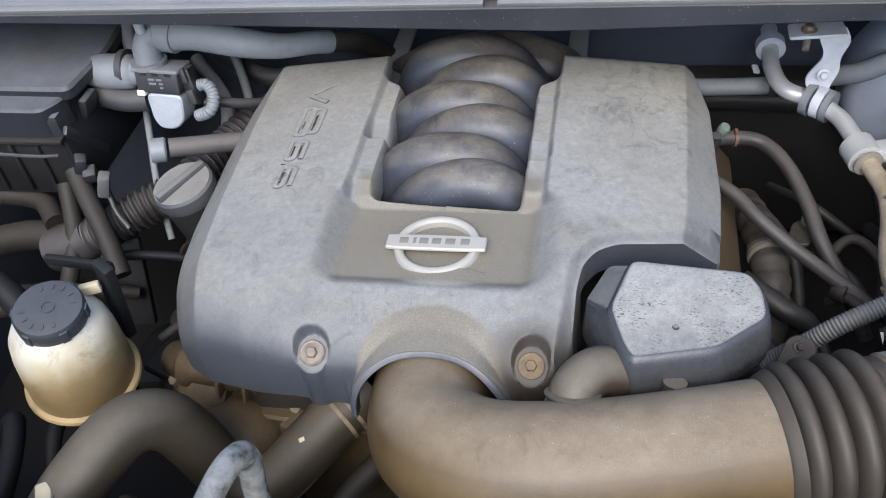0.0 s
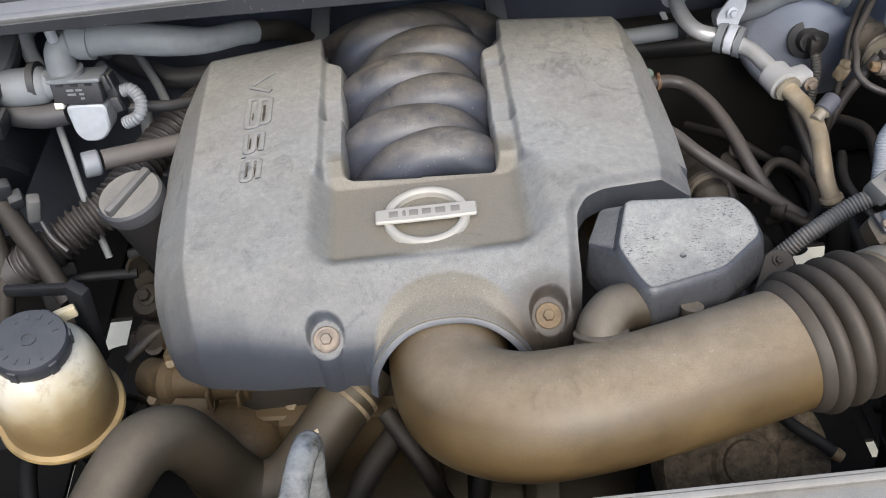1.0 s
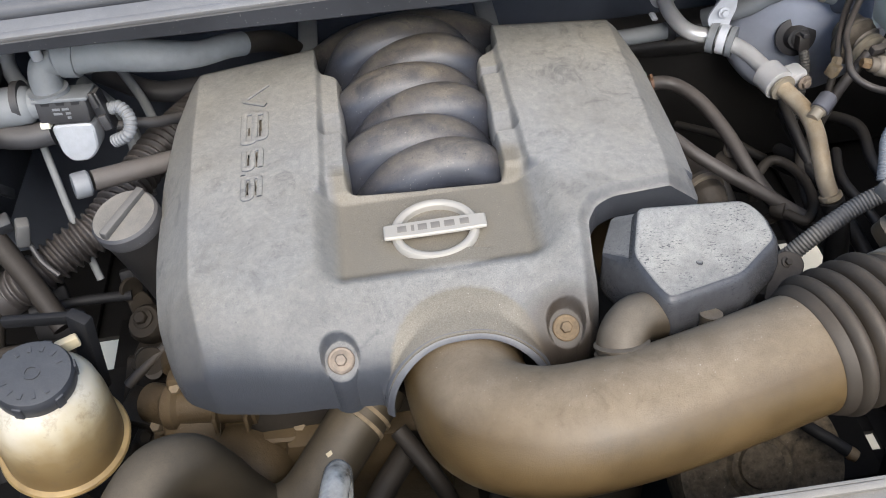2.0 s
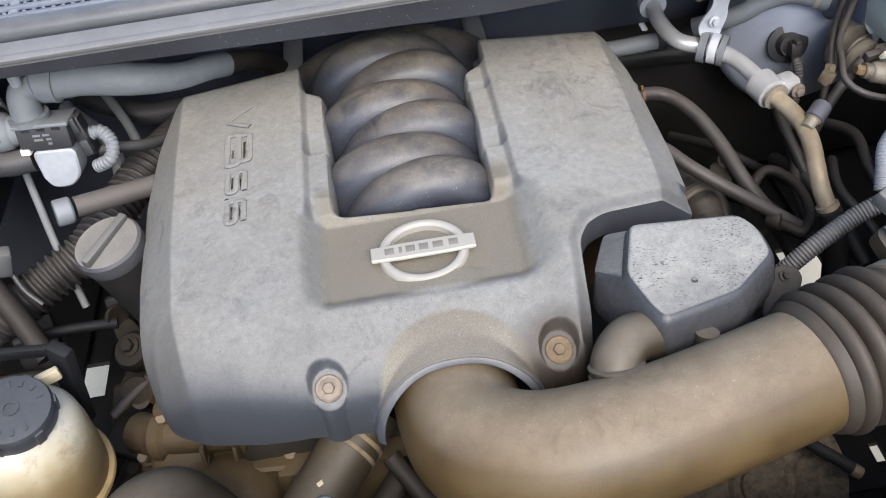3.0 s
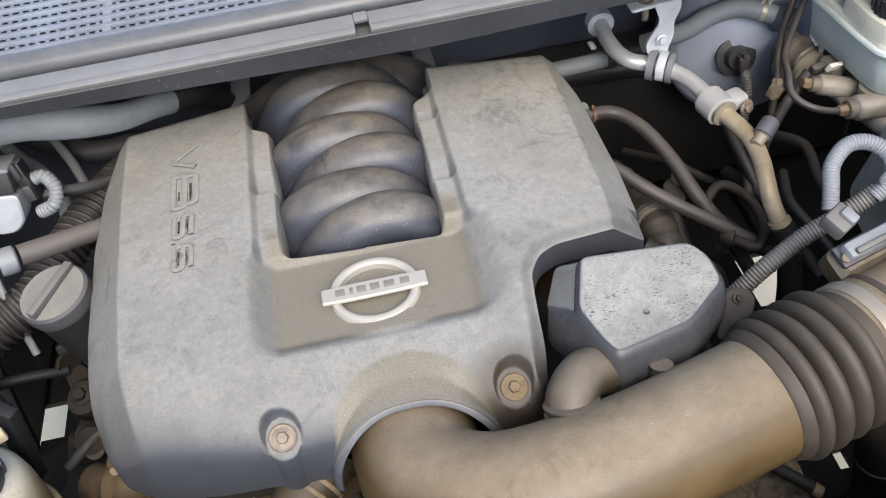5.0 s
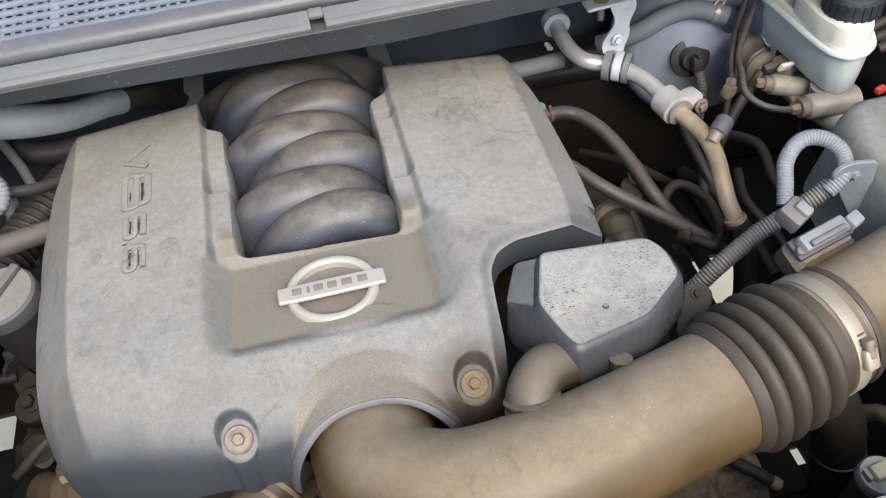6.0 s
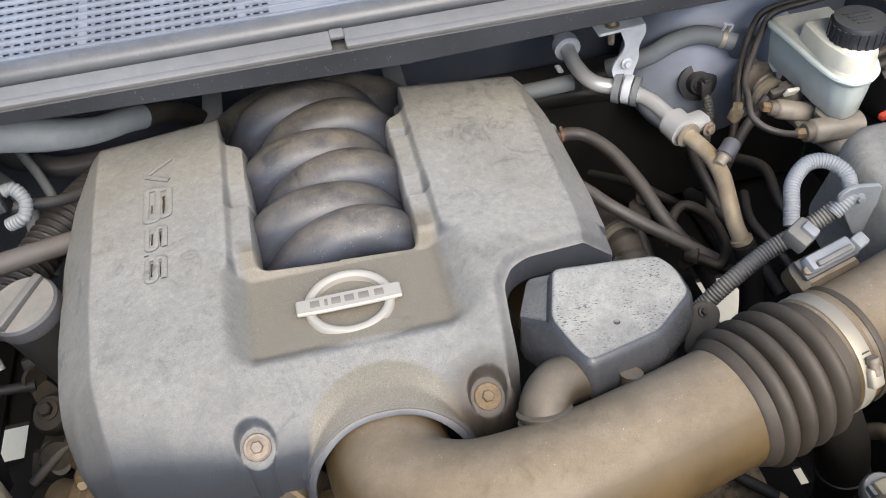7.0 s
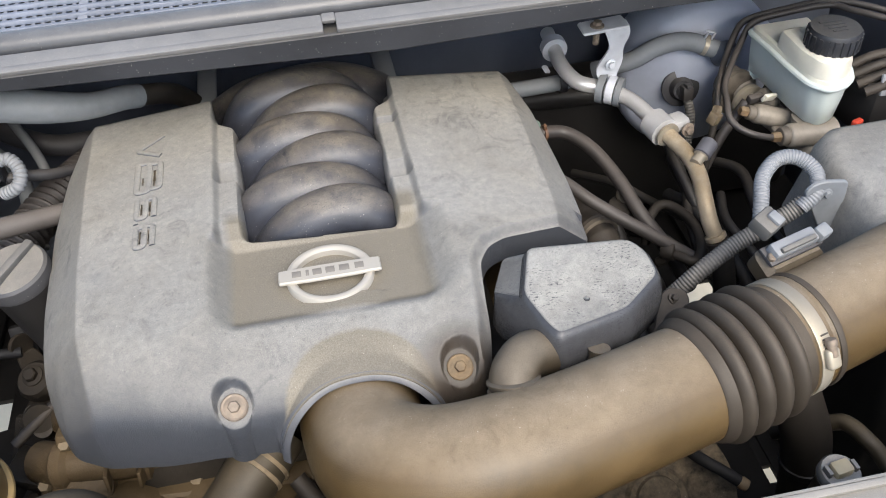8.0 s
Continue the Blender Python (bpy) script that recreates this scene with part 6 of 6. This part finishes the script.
# looms in near-black, the shade of the gaps put into their colour
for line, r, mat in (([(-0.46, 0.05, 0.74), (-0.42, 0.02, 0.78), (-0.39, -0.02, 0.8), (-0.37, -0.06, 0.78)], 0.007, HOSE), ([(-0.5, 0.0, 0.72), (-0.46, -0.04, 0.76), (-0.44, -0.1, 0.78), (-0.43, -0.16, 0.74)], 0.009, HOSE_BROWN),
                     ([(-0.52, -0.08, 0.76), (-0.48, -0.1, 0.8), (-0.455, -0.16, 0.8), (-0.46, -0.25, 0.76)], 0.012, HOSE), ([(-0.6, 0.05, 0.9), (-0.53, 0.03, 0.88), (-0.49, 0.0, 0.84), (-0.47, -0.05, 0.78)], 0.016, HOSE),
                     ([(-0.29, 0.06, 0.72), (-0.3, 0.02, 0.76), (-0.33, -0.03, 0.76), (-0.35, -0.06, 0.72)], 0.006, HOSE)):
    solid("wiring_loom", hose(line, r, 12), INK, "wiring loom low beside the reservoir, near-black as in shade", "wiring", "wiring looms")
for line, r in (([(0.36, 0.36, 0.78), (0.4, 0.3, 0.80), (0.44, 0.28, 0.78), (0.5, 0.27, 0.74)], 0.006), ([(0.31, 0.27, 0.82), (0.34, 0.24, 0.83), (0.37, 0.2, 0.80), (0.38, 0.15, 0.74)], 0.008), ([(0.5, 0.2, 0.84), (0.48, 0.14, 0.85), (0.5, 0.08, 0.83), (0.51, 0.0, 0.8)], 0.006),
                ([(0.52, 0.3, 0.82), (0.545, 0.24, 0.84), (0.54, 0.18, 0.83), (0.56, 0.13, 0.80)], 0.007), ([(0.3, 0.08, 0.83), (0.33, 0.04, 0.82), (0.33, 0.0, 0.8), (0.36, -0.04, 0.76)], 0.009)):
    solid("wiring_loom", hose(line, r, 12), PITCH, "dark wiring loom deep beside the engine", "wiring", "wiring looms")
mount = thing("wrapped_pipe", "mottled brown wrapped pipe beside the engine", "pipe", (0.33, 0.2, 0.7))
part("pipe", hose([(0.318, 0.30, 0.80), (0.326, 0.255, 0.815), (0.336, 0.205, 0.82), (0.340, 0.15, 0.805), (0.332, 0.10, 0.77), (0.32, 0.06, 0.70)], lambda s: 0.021 + 0.0012 * math.sin(s * 260) + 0.0008 * math.sin(s * 610), 22), DARK_STEEL, mount)
part("strap", lathe([(0.0225, -0.004), (0.0240, -0.003), (0.0240, 0.003), (0.0225, 0.004)], (0.338, 0.19, 0.819), (0.1, -1, -0.05), 26), GRIMY_ALLOY, mount)

tangle = thing("return_hose", "dark brown looped return hoses below the refrigerant pipe", "hose", (0.44, 0.17, 0.8))
part("loop", hose([(0.406, 0.196, 0.78), (0.411, 0.206, 0.81), (0.429, 0.220, 0.82), (0.446, 0.212, 0.82), (0.457, 0.178, 0.82), (0.450, 0.135, 0.82), (0.431, 0.112, 0.82), (0.412, 0.128, 0.82), (0.40, 0.14, 0.80)], 0.0062, 16), HOSE_DEEP, tangle)
part("loop", hose([(0.49, 0.33, 0.80), (0.475, 0.30, 0.83), (0.464, 0.263, 0.84), (0.466, 0.225, 0.83), (0.458, 0.19, 0.815), (0.46, 0.15, 0.79)], 0.0065, 16), HOSE_DEEP, tangle)
part("joint", lathe([(0.010, -0.008), (0.0115, -0.006), (0.0115, 0.006), (0.010, 0.008)], (0.408, 0.134, 0.822), (-0.6, 0.6, -0.2), 20), HOSE_DEEP, tangle)
stay = thing("hose_bracket", "small dusty steel bracket under the vacuum hoses", "bracket", (0.35, 0.2, 0.8))
part("tongue", plate([(0.36, 0.215), (0.384, 0.208), (0.396, 0.236), (0.384, 0.254), (0.37, 0.246)], 0.815, 0.82, Matrix(), 0.006), DARK_STEEL, stay)
part("lug", lathe([(0.004, 0), (0.011, 0.001), (0.011, 0.006), (0.004, 0.007)], (0.388, 0.246, 0.825), (0.3, -0.7, 0.6), 20), GRIMY_ALLOY, stay)
# added dark pad that hides the lit lower firewall and stands for shade
matting = thing("firewall_shade_pad", "added dark pad low on the firewall, standing for shade", "insulation mat", (0.4, 0.5, 0.7))
part("pad", block((0.62, 0.05, 0.30), pose(0.50, 0.53, 0.70, 4, 0, 0), 0.018, seg=4), PITCH, matting)
part("fold", hose([(0.2, 0.50, 0.815), (0.3, 0.495, 0.822), (0.4, 0.498, 0.816), (0.5, 0.50, 0.812), (0.6, 0.5, 0.82), (0.78, 0.5, 0.82)], 0.017, 18), PITCH, matting)

# lifting eye and harness rods beside the valve cover
eye = thing("lifting_eye", "brown muddy steel lifting eye beside the filler neck", "bracket", (-0.34, 0.1, 0.8))
part("ring", lathe([(0.007, -0.003), (0.0135, -0.003), (0.0145, 0.0), (0.0135, 0.003), (0.007, 0.003)], (-0.3465, 0.135, 0.842), (0.75, -0.55, 0.25), 26), SHADED_MUD, eye)
part("shank", plate([(-0.011, -0.06), (0.011, -0.06), (0.013, -0.02), (0.010, -0.008), (-0.010, -0.008), (-0.013, -0.02)], -0.003, 0.003, pose(-0.3465, 0.135, 0.842, 62, 0, 40), 0.004), SHADED_MUD, eye)
part("boss", lathe([(0.022, -0.05), (0.022, 0.0), (0.018, 0.006), (0.0, 0.008)], (-0.328, 0.092, 0.83), (-0.2, -0.4, 0.9), 24), SHADED_MUD, eye)
hexbolt((-0.329, 0.0915, 0.838), (-0.2, -0.4, 0.9), 0.008, SHADED_MUD, eye)
part("web", plate([(-0.35, 0.05), (-0.318, 0.03), (-0.298, 0.05), (-0.306, 0.085), (-0.34, 0.088)], 0.80, 0.81, Matrix(), 0.008), SHADED_MUD, eye)
tie = thing("tie_rod", "thin muddy rod with eyelets beside the engine cover", "rod", (-0.32, 0.03, 0.82))
part("bar", hose([(-0.338, 0.008, 0.83), (-0.32, 0.022, 0.838), (-0.30, 0.038, 0.845), (-0.275, 0.055, 0.852)], 0.0055, 14), DARK_STEEL, tie)
for p in ((-0.322, 0.04, 0.836), (-0.312, 0.022, 0.832)):
    part("eyelet", lathe([(0.006, -0.0015), (0.0095, -0.0015), (0.0095, 0.0015), (0.006, 0.0015)], p, (0.4, -0.6, 0.6), 22), DARK_STEEL, tie)
# near-black sheets that deepen the shade behind the reservoir
shroud = thing("wheel_shield", "inner shield behind the reservoir, near-black as in shade", "shield", (-0.4, 0.12, 0.7))
part("sheet", block((0.05, 0.012, 0.12), pose(-0.445, 0.129, 0.79, -25, 0, 8), 0.004), INK, shroud)
part("sheet", block((0.026, 0.012, 0.12), pose(-0.348, 0.142, 0.79, -25, 0, 8), 0.004), INK, shroud)
part("fold", hose([(-0.455, 0.118, 0.845), (-0.40, 0.122, 0.848), (-0.345, 0.128, 0.84)], 0.006, 12), INK, shroud)
